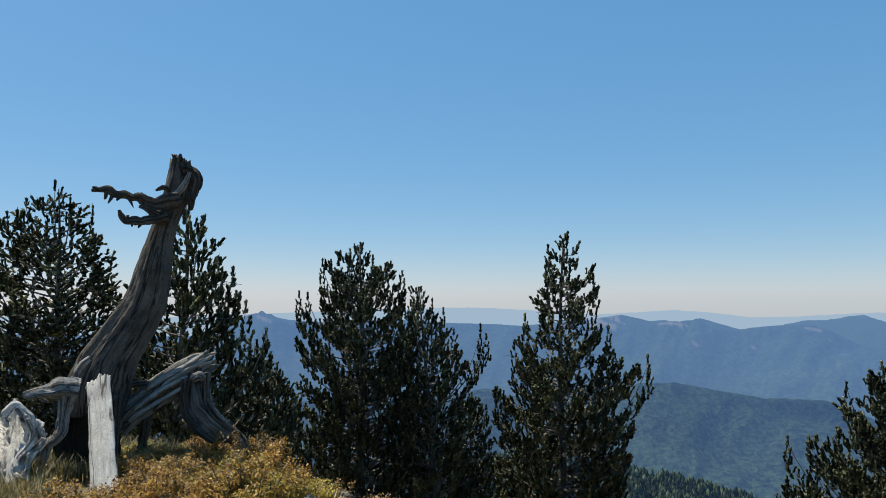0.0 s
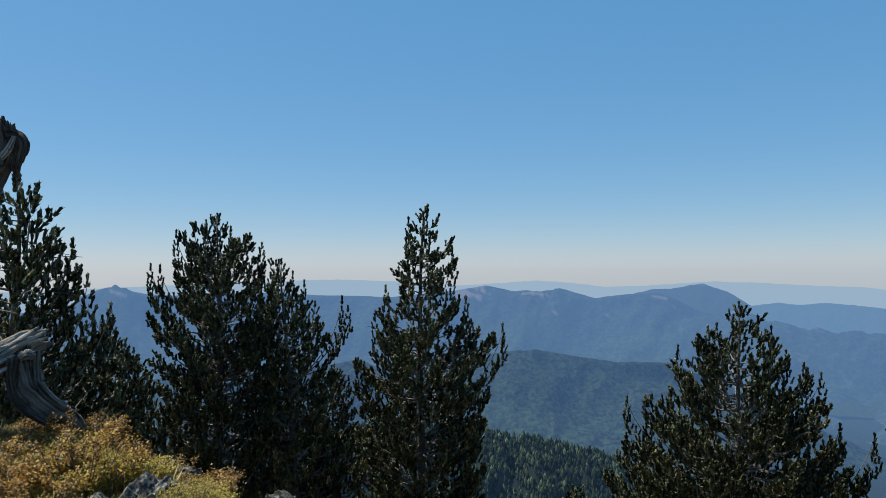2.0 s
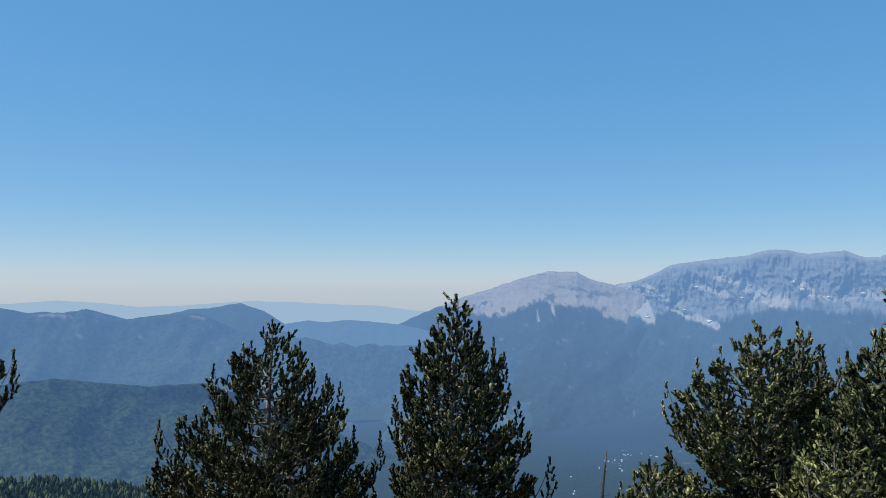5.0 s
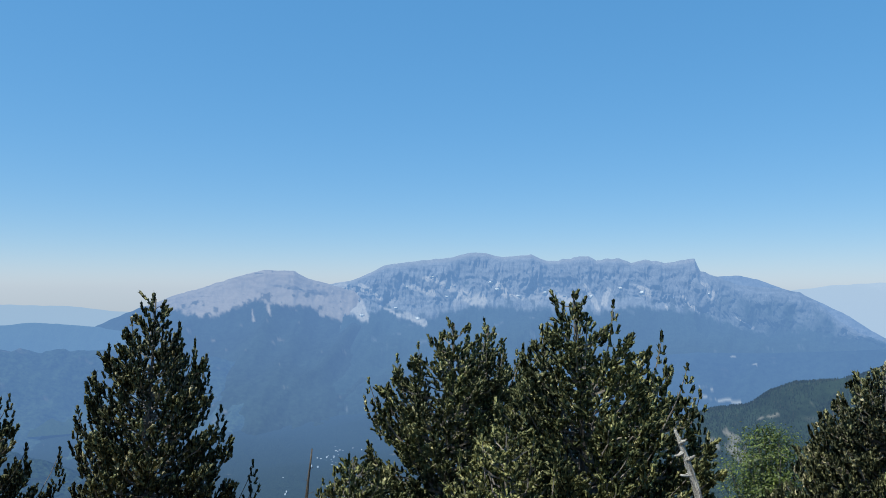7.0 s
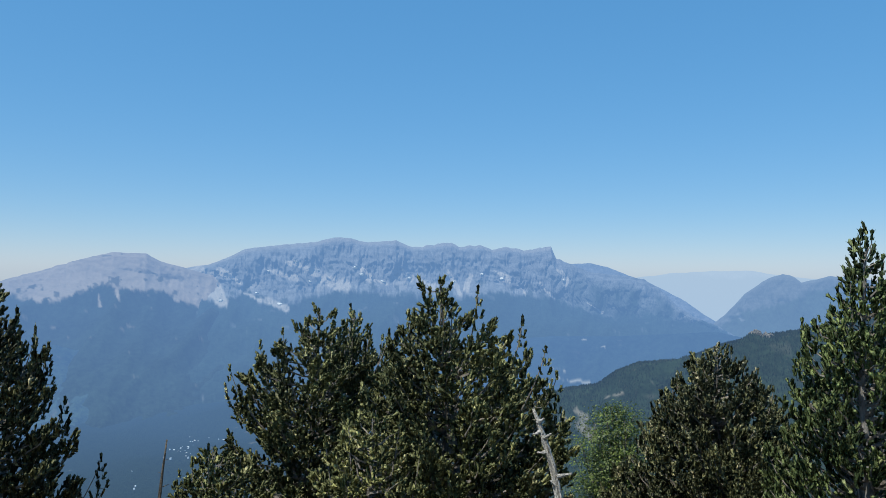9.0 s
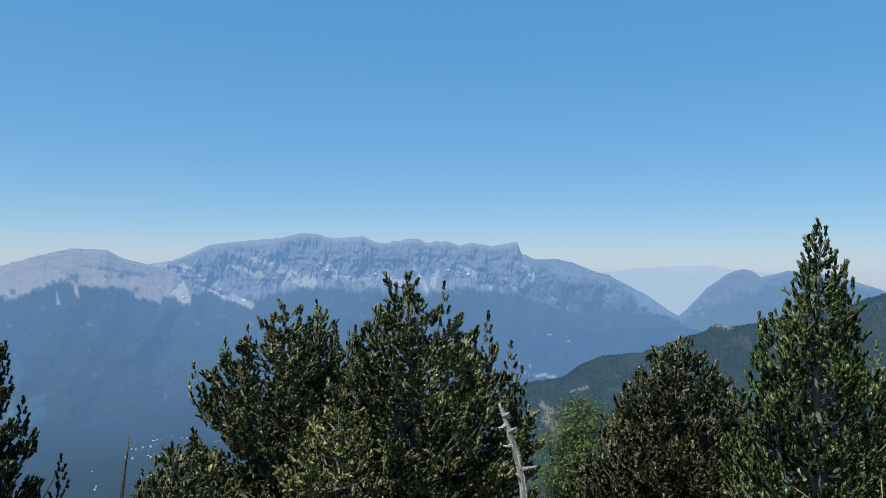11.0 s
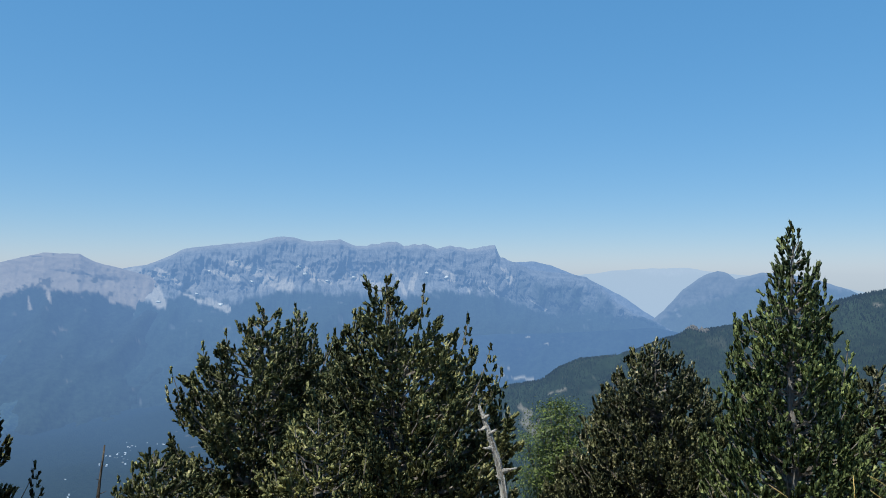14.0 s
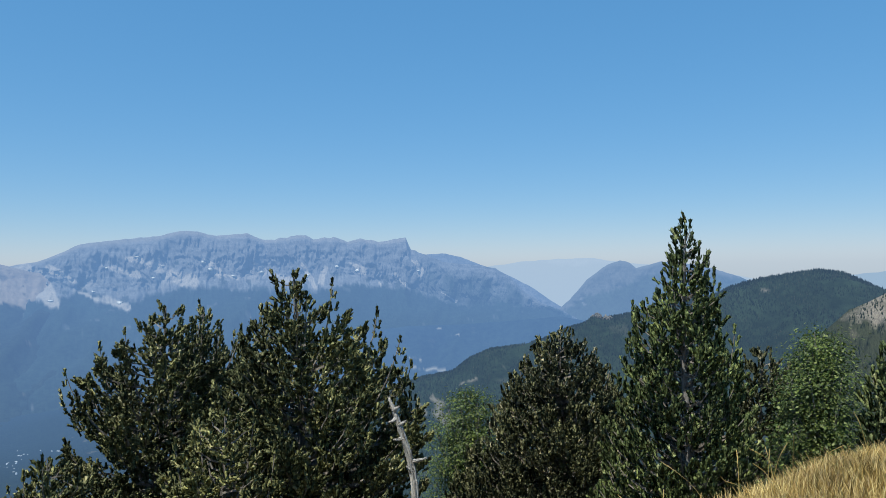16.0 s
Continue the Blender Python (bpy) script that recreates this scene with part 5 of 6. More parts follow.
# ---- dead wood on the summit ----
def gnarled(name, path, radii, mat, parent, seed, flute=0.16, sides=30, rings=70, flat=1.0, flat_axis=None, ragged=0.0, twist=0.6, label="", groove=0.16, even=9, along=1.0):
    """A weathered stem with a fluted, twisted surface, broken at its end; its uv runs along the grain."""
    p = np.array(path, float)
    r = np.array(radii, float)
    d = np.concatenate([[0], np.cumsum(np.linalg.norm(np.diff(p, axis=0), axis=1))])
    t = np.linspace(0, d[-1], rings)
    # smooth the given line
    q = np.stack([np.interp(t, d, p[:, k]) for k in range(3)], 1)
    rr = np.interp(t, d, r)
    ker, half = np.ones(even) / even, even // 2
    for k in range(3):
        q[:, k] = np.convolve(np.pad(q[:, k], half, mode="edge"), ker, "valid")
    q[0], q[-1] = p[0], p[-1]
    rr = np.convolve(np.pad(rr, half, mode="edge"), ker, "valid")
    tan = np.gradient(q, axis=0)
    tan /= np.linalg.norm(tan, axis=1)[:, None] + 1e-9
    ref = np.array(flat_axis if flat_axis is not None else (0.35, -0.9, 0.12), float)
    u = np.cross(tan, ref)
    u /= np.linalg.norm(u, axis=1)[:, None] + 1e-9
    w = np.cross(tan, u)
    v, uv = [], []
    for i in range(rings):
        for j in range(sides + 1):
            a = 2 * math.pi * (j % sides) / sides
            b = a + twist * t[i] * 1.6
            g = fbm(math.cos(b) * 2.6, math.sin(b) * 2.6, t[i] * 0.9 * along + seed * 7, 4)
            g2 = fbm(math.cos(b) * 7.0, math.sin(b) * 7.0, t[i] * 1.6 * along + seed * 3, 4)
            g3 = fbm(math.cos(b) * 5.5 + seed, math.sin(b) * 5.5, t[i] * 0.45 * along + seed * 5, 3)
            g4 = fbm(math.cos(b) * 13, math.sin(b) * 13 + seed, t[i] * 0.8 * along, 3)
            crack = max(0.0, 0.16 - abs(g3)) / 0.16 + 0.5 * max(0.0, 0.14 - abs(g4)) / 0.14
            s = 1 + flute * (1.3 * g - 0.25 * abs(g2)) + 0.02 * g2 - groove * crack
            end = 0.0
            if ragged and i > rings - 7:
                end = ragged * fbm(math.cos(a) * 3, math.sin(a) * 3, seed, 4) * (i - rings + 7) / 6
            k = rr[i] * max(0.25, s)
            o = q[i] + u[i] * math.cos(a) * k + w[i] * math.sin(a) * k * flat + tan[i] * end
            v.append(o)
            uv.append((j / sides, t[i]))
    f = grid_tris(rings, sides + 1)
    n = len(v)
    v += [q[-1] - tan[-1] * 0.05, q[0]]
    uv += [(0.5, t[-1]), (0.5, 0)]
    k = np.arange(sides)
    top = np.stack([n - (sides + 1) + k, n - (sides + 1) + k + 1, np.full(sides, n)], -1)
    bot = np.stack([k + 1, k, np.full(sides, n + 1)], -1)
    me = mesh_of(name, v, np.concatenate([f, top, bot]), uv, True)
    return part(name, me, mat, parent, label)


def sheet(name, path, half, facing, mat, parent, seed, curl=0.0, thick=0.03, jag=0.08, foot_jag=0.0, rough=0.012, rows=90, cols=26, label="", wave=0.18):
    """A split board or shell of wood with two faces, uneven edges and a jagged end; facing is the side it shows."""
    p = np.array(path, float)
    d = np.concatenate([[0], np.cumsum(np.linalg.norm(np.diff(p, axis=0), axis=1))])
    t = np.linspace(0, d[-1], rows)
    q = np.stack([np.interp(t, d, p[:, k]) for k in range(3)], 1)
    hw = np.interp(t, d, half)
    ker = np.ones(9) / 9
    for k in range(3):
        q[:, k] = np.convolve(np.pad(q[:, k], 4, mode="reflect", reflect_type="odd"), ker, "valid")
    tan = np.gradient(q, axis=0)
    tan /= np.linalg.norm(tan, axis=1)[:, None] + 1e-9
    n0 = np.array(facing, float)
    side = np.cross(tan, n0)
    side /= np.linalg.norm(side, axis=1)[:, None]
    nrm = np.cross(side, tan)
    v, uv = [], []
    for face in (1, -1):
        for i in range(rows):
            el = 1 + wave * fbm(t[i] * 2.2, seed, 1.0, 4)
            er = 1 + wave * fbm(t[i] * 2.2, seed, 9.0, 4)
            for j in range(cols):
                s = -1 + 2 * j / (cols - 1)
                w = s * hw[i] * (el if s < 0 else er)
                end = 0.0
                if i > rows - 9:
                    end = jag * fbm(s * 2.4, seed, 3.0, 4) * (i - rows + 9) / 8
                if i < 8 and foot_jag:
                    end = foot_jag * fbm(s * 2.4, seed, 6.0, 4) * (8 - i) / 8
                g = fbm(w * 30, t[i] * 1.3, seed, 4)
                g2 = fbm(w * 9, t[i] * 1.1, seed + 4, 3)
                crack = max(0.0, 0.10 - abs(g2)) / 0.10
                lift = rough * (1.3 * g - 1.6 * crack) + curl * hw[i] * (s * s - 0.5)
                th = thick * (1 - 0.85 * abs(s) ** 4)
                o = q[i] + side[i] * w + nrm[i] * (lift + face * th * 0.5) + tan[i] * end
                v.append(o)
                uv.append((w * 0.8 + (0.37 if face < 0 else 0), t[i]))
    f = grid_tris(rows, cols)
    m = rows * cols
    rim = [i * cols for i in range(rows)] + [(rows - 1) * cols + j for j in range(1, cols)] + [i * cols + cols - 1 for i in range(rows - 2, -1, -1)] + [j for j in range(cols - 2, 0, -1)]
    edge = []
    for k, a in enumerate(rim):
        b = rim[(k + 1) % len(rim)]
        edge += [(a, b, a + m), (b, b + m, a + m)]
    me = mesh_of(name, v, np.concatenate([f, f[:, ::-1] + m, np.array(edge)]), uv, True)
    return part(name, me, mat, parent, label)


S7 = 0.00607


def rod(name, path, px, mat, parent, seed, label="", **kw):
    """A gnarled piece with half widths in units of the snag's own scale."""
    return gnarled(name, path, [k * S7 for k in px], mat, parent, seed, label=label, **kw)


def dead_snag():
    root = new("dead_snag")
    rod("trunk", [(-3.16, 7.61, 0.50), (-3.15, 7.62, 0.74), (-3.09, 7.65, 0.96), (-3.01, 7.68, 1.13), (-2.87, 7.74, 1.39), (-2.78, 7.78, 1.59), (-2.72, 7.80, 1.90), (-2.67, 7.83, 2.18), (-2.63, 7.84, 2.36), (-2.56, 7.87, 2.59), (-2.50, 7.89, 2.80), (-2.50, 7.89, 2.99)],
        [40, 46, 43, 38, 34, 31, 27, 21, 19, 20, 22, 16], DEAD_GREY, root, 1, flute=0.12, sides=72, rings=150, ragged=0.12, twist=0.12, groove=0.07, along=0.6)
    rod("knot", [(-3.25, 7.43, 0.88), (-3.23, 7.44, 0.96), (-3.17, 7.46, 1.03), (-3.11, 7.49, 1.09)], [6, 11, 10, 4], DEAD_MID, root, 61, flute=0.2, sides=20, rings=24)
    rod("broken_top", [(-2.47, 7.85, 2.94), (-2.50, 7.84, 2.99), (-2.52, 7.83, 3.04), (-2.54, 7.82, 3.08)], [10, 8, 7, 3], DEAD_GREY, root, 2, flute=0.4, sides=16, rings=24, ragged=0.04, label="splintered dark grey broken top")
    rod("broken_top", [(-2.48, 7.82, 2.98), (-2.48, 7.82, 3.04), (-2.48, 7.82, 3.09)], [4, 4, 1.5], DEAD_GREY, root, 62, flute=0.4, sides=10, rings=16)
    rod("curled_splinter", [(-2.46, 7.83, 2.91), (-2.40, 7.86, 2.91), (-2.35, 7.88, 2.87), (-2.33, 7.88, 2.80), (-2.35, 7.87, 2.72), (-2.37, 7.87, 2.64), (-2.37, 7.86, 2.52)], [10, 11, 11, 11, 9, 6, 3], DEAD_GREY, root, 3, flute=0.45, sides=16, rings=44, ragged=0.04, even=5)
    rod("curled_splinter", [(-2.52, 7.74, 2.63), (-2.46, 7.77, 2.70), (-2.40, 7.79, 2.80), (-2.37, 7.80, 2.90)], [4, 6, 5, 3], DEAD_MID, root, 63, flute=0.3, sides=14, rings=30)
    rod("branch_stub", [(-2.45, 7.77, 2.62), (-2.56, 7.73, 2.59), (-2.66, 7.69, 2.56), (-2.73, 7.66, 2.58), (-2.80, 7.63, 2.62), (-2.86, 7.60, 2.61), (-2.92, 7.58, 2.64), (-2.99, 7.55, 2.64), (-3.06, 7.52, 2.68), (-3.12, 7.49, 2.67), (-3.19, 7.45, 2.66)], [12, 12, 10, 8, 9, 6, 8, 5, 7, 5, 2.5], DEAD_GREY, root, 4, flute=0.5, sides=20, rings=90, even=5)
    rod("branch_stub", [(-2.54, 7.69, 2.44), (-2.64, 7.65, 2.40), (-2.71, 7.62, 2.39), (-2.77, 7.60, 2.37), (-2.83, 7.57, 2.38), (-2.90, 7.55, 2.36), (-2.93, 7.53, 2.42), (-2.95, 7.52, 2.48)], [11, 8, 9, 6, 7, 4, 4, 1.5], DEAD_GREY, root, 5, flute=0.5, sides=18, rings=64, even=5)
    rod("branch_stub", [(-2.60, 7.67, 2.42), (-2.69, 7.63, 2.48), (-2.73, 7.62, 2.51), (-2.79, 7.59, 2.52)], [7, 6, 5, 2], DEAD_GREY, root, 65, flute=0.5, sides=14, rings=30, even=5)
    rod("branch_stub", [(-2.54, 7.71, 2.71), (-2.59, 7.69, 2.73), (-2.63, 7.68, 2.71), (-2.66, 7.67, 2.69)], [5, 5, 4, 2], DEAD_GREY, root, 6, flute=0.4, sides=12, rings=22, even=3)
    for k, path in enumerate(([(-3.06, 7.49, 2.65), (-3.07, 7.49, 2.59), (-3.08, 7.48, 2.58)], [(-3.00, 7.52, 2.64), (-3.03, 7.51, 2.58), (-3.05, 7.50, 2.54)], [(-2.89, 7.57, 2.62), (-2.86, 7.58, 2.56), (-2.84, 7.59, 2.51)], [(-2.83, 7.60, 2.61), (-2.79, 7.62, 2.65), (-2.77, 7.62, 2.66)], [(-2.94, 7.55, 2.63), (-2.97, 7.53, 2.59), (-2.98, 7.53, 2.57)], [(-3.14, 7.46, 2.67), (-3.16, 7.45, 2.69), (-3.18, 7.44, 2.69)],
                              [(-2.82, 7.58, 2.38), (-2.84, 7.57, 2.34), (-2.84, 7.57, 2.32)], [(-2.90, 7.55, 2.37), (-2.88, 7.55, 2.42), (-2.87, 7.56, 2.43)], [(-2.76, 7.61, 2.37), (-2.78, 7.60, 2.33), (-2.79, 7.59, 2.31)], [(-2.36, 7.83, 2.67), (-2.34, 7.84, 2.59), (-2.35, 7.84, 2.52)], [(-2.39, 7.82, 2.70), (-2.39, 7.82, 2.61), (-2.37, 7.83, 2.55)], [(-2.78, 7.62, 2.60), (-2.72, 7.64, 2.50), (-2.69, 7.65, 2.47)])):
        gnarled("twig", path, [0.022, 0.016, 0.005], DEAD_GREY, root, 70 + k, flute=0.3, sides=8, rings=9, even=3)
    sheet("hollow_base", [(-3.25, 7.74, -0.55), (-3.26, 7.73, -0.14), (-3.28, 7.72, 0.24), (-3.27, 7.73, 0.56), (-3.23, 7.75, 0.84)], [52 * S7, 48 * S7, 46 * S7, 46 * S7, 44 * S7], (0.42, -0.9, 0.0), DEAD_SHADED, root, 17, curl=0.75, thick=0.05, rough=0.02, label="hollow shell of the trunk's foot, its shade painted dark")
    sheet("bleached_slab", [(-2.26, 5.91, -0.16), (-2.51, 6.37, 0.32), (-2.68, 6.68, 0.60), (-2.85, 6.99, 0.90)], [24 * S7, 19 * S7, 18 * S7, 19 * S7], (-0.35, -0.65, 0.7), DEAD_PALE, root, 7, curl=-0.12, thick=0.05, jag=0.07, rough=0.006, rows=110, label="bleached split slab of sapwood", wave=0.12)
    rod("bleached_edge", [(-2.36, 6.27, 0.06), (-2.51, 6.53, 0.37), (-2.63, 6.76, 0.61), (-2.79, 7.07, 0.87)], [5, 4, 4, 2], DEAD_PALE, root, 67, flute=0.3, sides=12, rings=50)
    rod("root_arm", [(-3.12, 7.19, 0.79), (-3.19, 7.15, 0.81), (-3.25, 7.12, 0.81), (-3.32, 7.09, 0.79), (-3.39, 7.05, 0.79), (-3.44, 7.02, 0.78), (-3.48, 7.00, 0.76), (-3.49, 6.99, 0.74)], [14, 13, 15, 11, 8, 7, 8, 4], DEAD_MID, root, 8, flute=0.4, sides=24, rings=60, even=5)
    rod("root_arm", [(-3.20, 7.15, 0.75), (-3.22, 7.14, 0.57), (-3.23, 7.13, 0.43), (-3.27, 7.11, 0.36), (-3.32, 7.08, 0.34), (-3.36, 7.06, 0.28), (-3.37, 7.06, 0.21), (-3.35, 7.07, 0.09)], [13, 8, 8, 7, 7, 8, 8, 6], DEAD_MID, root, 9, flute=0.3, sides=20, rings=64, even=5)
    rod("root_arm", [(-2.89, 7.46, 0.71), (-2.89, 7.46, 0.39), (-2.89, 7.46, 0.18), (-2.92, 7.45, -0.07)], [9, 6, 5, 7], DEAD_GREY, root, 10, flute=0.3, sides=16, rings=40)
    tagged(root, "leaning grey dead pine snag with broken top", "dead tree")


def fallen_log():
    root = new("fallen_log")
    rod("log", [(-3.01, 7.73, 0.34), (-2.94, 7.77, 0.46), (-2.78, 7.83, 0.59), (-2.62, 7.90, 0.72), (-2.44, 7.96, 0.84), (-2.30, 8.01, 0.93), (-2.21, 8.04, 0.97)], [17, 20, 22, 24, 26, 23, 17], DEAD_LOG, root, 12, flute=0.22, sides=60, rings=130, ragged=0.14, twist=0.04, groove=0.22, along=0.35)
    for k, (path, h) in enumerate((([(-2.69, 7.68, 0.75), (-2.51, 7.75, 0.87), (-2.31, 7.82, 1.00), (-2.20, 7.85, 1.07)], 6), ([(-2.55, 7.71, 0.78), (-2.35, 7.78, 0.92), (-2.13, 7.86, 1.04)], 5), ([(-2.76, 7.58, 0.57), (-2.55, 7.67, 0.74), (-2.34, 7.74, 0.85)], 6), ([(-2.81, 7.54, 0.46), (-2.65, 7.61, 0.57), (-2.47, 7.67, 0.68), (-2.35, 7.72, 0.76)], 5), ([(-2.45, 7.75, 0.82), (-2.28, 7.81, 0.95), (-2.11, 7.86, 0.99)], 4))):
        sheet("splinter", path, [h * 0.7 * S7] + [h * S7] * (len(path) - 2) + [h * 0.5 * S7], (-0.3, -0.5, 0.8), DEAD_LOG, root, 80 + k, thick=0.035, jag=0.10, foot_jag=0.08, rough=0.008, rows=60, cols=9, wave=0.5)
    rod("knot", [(-2.28, 7.72, 0.83), (-2.22, 7.74, 0.87), (-2.16, 7.76, 0.83)], [5, 9, 4], DEAD_LOG, root, 16, flute=0.4, sides=18, rings=20)
    sheet("root_plate", [(-2.31, 7.92, 0.93), (-2.27, 7.84, 0.72), (-2.24, 7.84, 0.54), (-2.13, 7.88, 0.39), (-2.00, 7.92, 0.29), (-1.86, 7.96, 0.22), (-1.79, 7.97, 0.08)], [10 * S7, 21 * S7, 23 * S7, 22 * S7, 18 * S7, 10 * S7, 8 * S7], (0.25, -0.85, 0.45), DEAD_ROOT, root, 13, curl=-0.55, thick=0.14, rough=0.035, rows=120, cols=44, wave=0.25, jag=0.02)
    rod("root", [(-2.17, 7.80, 0.89), (-2.17, 7.80, 0.72), (-2.16, 7.80, 0.58), (-2.07, 7.83, 0.43), (-1.96, 7.87, 0.34), (-1.87, 7.89, 0.28)], [9, 7, 6, 6, 6, 3], DEAD_ROOT, root, 14, flute=0.35, sides=20, rings=80, twist=0.1, groove=0.3, even=13)
    rod("root", [(-2.33, 7.73, 0.83), (-2.35, 7.72, 0.67), (-2.32, 7.73, 0.48), (-2.22, 7.76, 0.33), (-2.07, 7.81, 0.21)], [9, 7, 7, 8, 6], DEAD_GREY, root, 11, flute=0.35, sides=20, rings=80, twist=0.1, groove=0.3, even=13)
    rod("root", [(-2.92, 7.78, 0.76), (-2.84, 7.81, 0.78), (-2.75, 7.84, 0.78), (-2.72, 7.86, 0.79)], [4, 6, 6, 2], DEAD_ROOT, root, 15, flute=0.4, sides=14, rings=24)
    rod("root", [(-2.75, 7.85, 0.52), (-2.77, 7.84, 0.33), (-2.80, 7.83, 0.11)], [12, 9, 8], DEAD_GREY, root, 18, flute=0.3, sides=16, rings=34)
    rod("splinter", [(-2.10, 7.76, 0.59), (-2.04, 7.78, 0.49), (-1.93, 7.81, 0.37), (-1.86, 7.83, 0.33)], [3, 3, 3, 1.5], DEAD_LOG, root, 19, flute=0.5, sides=8, rings=30, even=3)
    tagged(root, "pale weathered fallen log with twisted root", "fallen log")


def torn_stump():
    root = new("torn_stump")
    rod("stump", [(-3.62, 6.85, -0.02), (-3.63, 6.85, 0.21), (-3.60, 6.87, 0.40), (-3.57, 6.89, 0.55)], [40, 40, 34, 16], DEAD_GREY, root, 21, flute=0.4, sides=48, rings=70, flat=0.6, ragged=0.08, groove=0.3)
    sheet("torn_shell", [(-3.22, 6.28, 0.17), (-3.28, 6.42, 0.33), (-3.37, 6.60, 0.50), (-3.44, 6.73, 0.61), (-3.48, 6.82, 0.73)], [30 * S7, 34 * S7, 36 * S7, 24 * S7, 3 * S7], (-0.35, -0.5, 0.8), DEAD_PALE, root, 22, curl=0.3, thick=0.05, jag=0.05, rough=0.05, rows=90, cols=50, wave=0.3, label="bleached torn wood shell")
    for k, (path, r) in enumerate((([(-3.38, 6.47, 0.66), (-3.34, 6.50, 0.73), (-3.30, 6.52, 0.77), (-3.25, 6.55, 0.71), (-3.19, 6.59, 0.63), (-3.14, 6.61, 0.55), (-3.12, 6.63, 0.48), (-3.13, 6.62, 0.41)], (3, 4, 4, 4.5, 5, 6, 6, 4)), ([(-3.13, 6.39, 0.66), (-3.10, 6.41, 0.59), (-3.08, 6.42, 0.52), (-3.11, 6.40, 0.44), (-3.16, 6.37, 0.38), (-3.19, 6.36, 0.30), (-3.21, 6.34, 0.19)], (2, 4, 5, 6, 7, 7, 8)), ([(-3.24, 6.44, 0.74), (-3.20, 6.46, 0.66), (-3.18, 6.48, 0.56), (-3.18, 6.47, 0.47)], (2, 3, 3, 2)), ([(-3.02, 6.45, 0.50), (-3.04, 6.44, 0.44), (-3.08, 6.42, 0.39), (-3.11, 6.40, 0.32), (-3.13, 6.39, 0.20)], (4, 6, 7, 7, 8)))):
        sheet("torn_rib", path, [q * 1.25 * S7 for q in r], (-0.5, -0.3, 0.9), DEAD_PALE, root, 24 + k, curl=-0.5, thick=0.035, jag=0.05, rough=0.012, rows=70, cols=12, wave=0.4)
    tagged(root, "torn silver-grey stump with curled roots", "stump")


dead_snag()
fallen_log()
torn_stump()


def slope_snag():
    """The bleached dead stem that stands among the pines."""
    root = new("bleached_snag")
    k = 0.79
    bx, by = 10.07, 0.64
    gz = ground_z(bx, by)
    root.location = (0, 0, 0)
    base = np.array((bx, by, 0.0))
    side = np.array((0.06, -0.998, 0.0))
    up = np.array((0, 0, 1.0))

    def at(s, z, d=0.0):
        return base + side * s * k + up * (1.6 + (z - 1.6) * k if z > -2.5 else z) + np.array((d, 0, 0))
    gnarled("trunk", [at(0.12, gz - 0.2), at(0.10, -2.51), at(0.06, -2.08), at(-0.03, -1.6), at(-0.16, -1.2), at(-0.25, -0.9), at(-0.36, -0.64)], [0.085, 0.062, 0.05, 0.044, 0.04, 0.034, 0.016], DEAD_PALE, root, 31, 0.3, 28, 90, ragged=0.06, even=5)
    for s, z, ds, dz, ln in ((-0.20, -1.1, 0.14, 0.04, 1), (-0.24, -0.98, -0.13, -0.05, 1), (-0.13, -1.32, -0.16, -0.02, 1), (0.02, -1.72, 0.26, 0.03, 1), (0.05, -1.9, -0.12, 0.06, 1), (-0.28, -0.84, 0.10, 0.03, 1)):
        gnarled("branch_stub", [at(s, z), at(s + ds * 0.5, z + dz, -0.05), at(s + ds, z + dz * 1.6 + 0.03, -0.06)], [0.035, 0.022, 0.010], DEAD_PALE, root, s * 9 + 40, 0.25, 9, 16)
    tagged(root, "bleached dead pine stem with broken stubs", "dead tree")
    thin = new("dead_pole")
    g2 = ground_z(16.08, 10.26)
    gnarled("trunk", [(16.03, 10.30, g2 - 0.2), (16.05, 10.28, -3.77), (16.10, 10.17, -3.0), (16.15, 10.14, -2.40)], [0.07, 0.045, 0.032, 0.010], DEAD_GREY, thin, 51, 0.2, 10, 30)
    for z, k in ((-2.9, 0.10), (-3.2, -0.09), (-3.5, 0.12)):
        gnarled("twig", [(16.09, 10.19, z), (16.09 + 0.5 * k, 10.19 - k, z + 0.05)], [0.012, 0.004], DEAD_GREY, thin, z, 0.2, 6, 6)
    tagged(thin, "thin bare dead stem on the slope", "dead tree")


slope_snag()


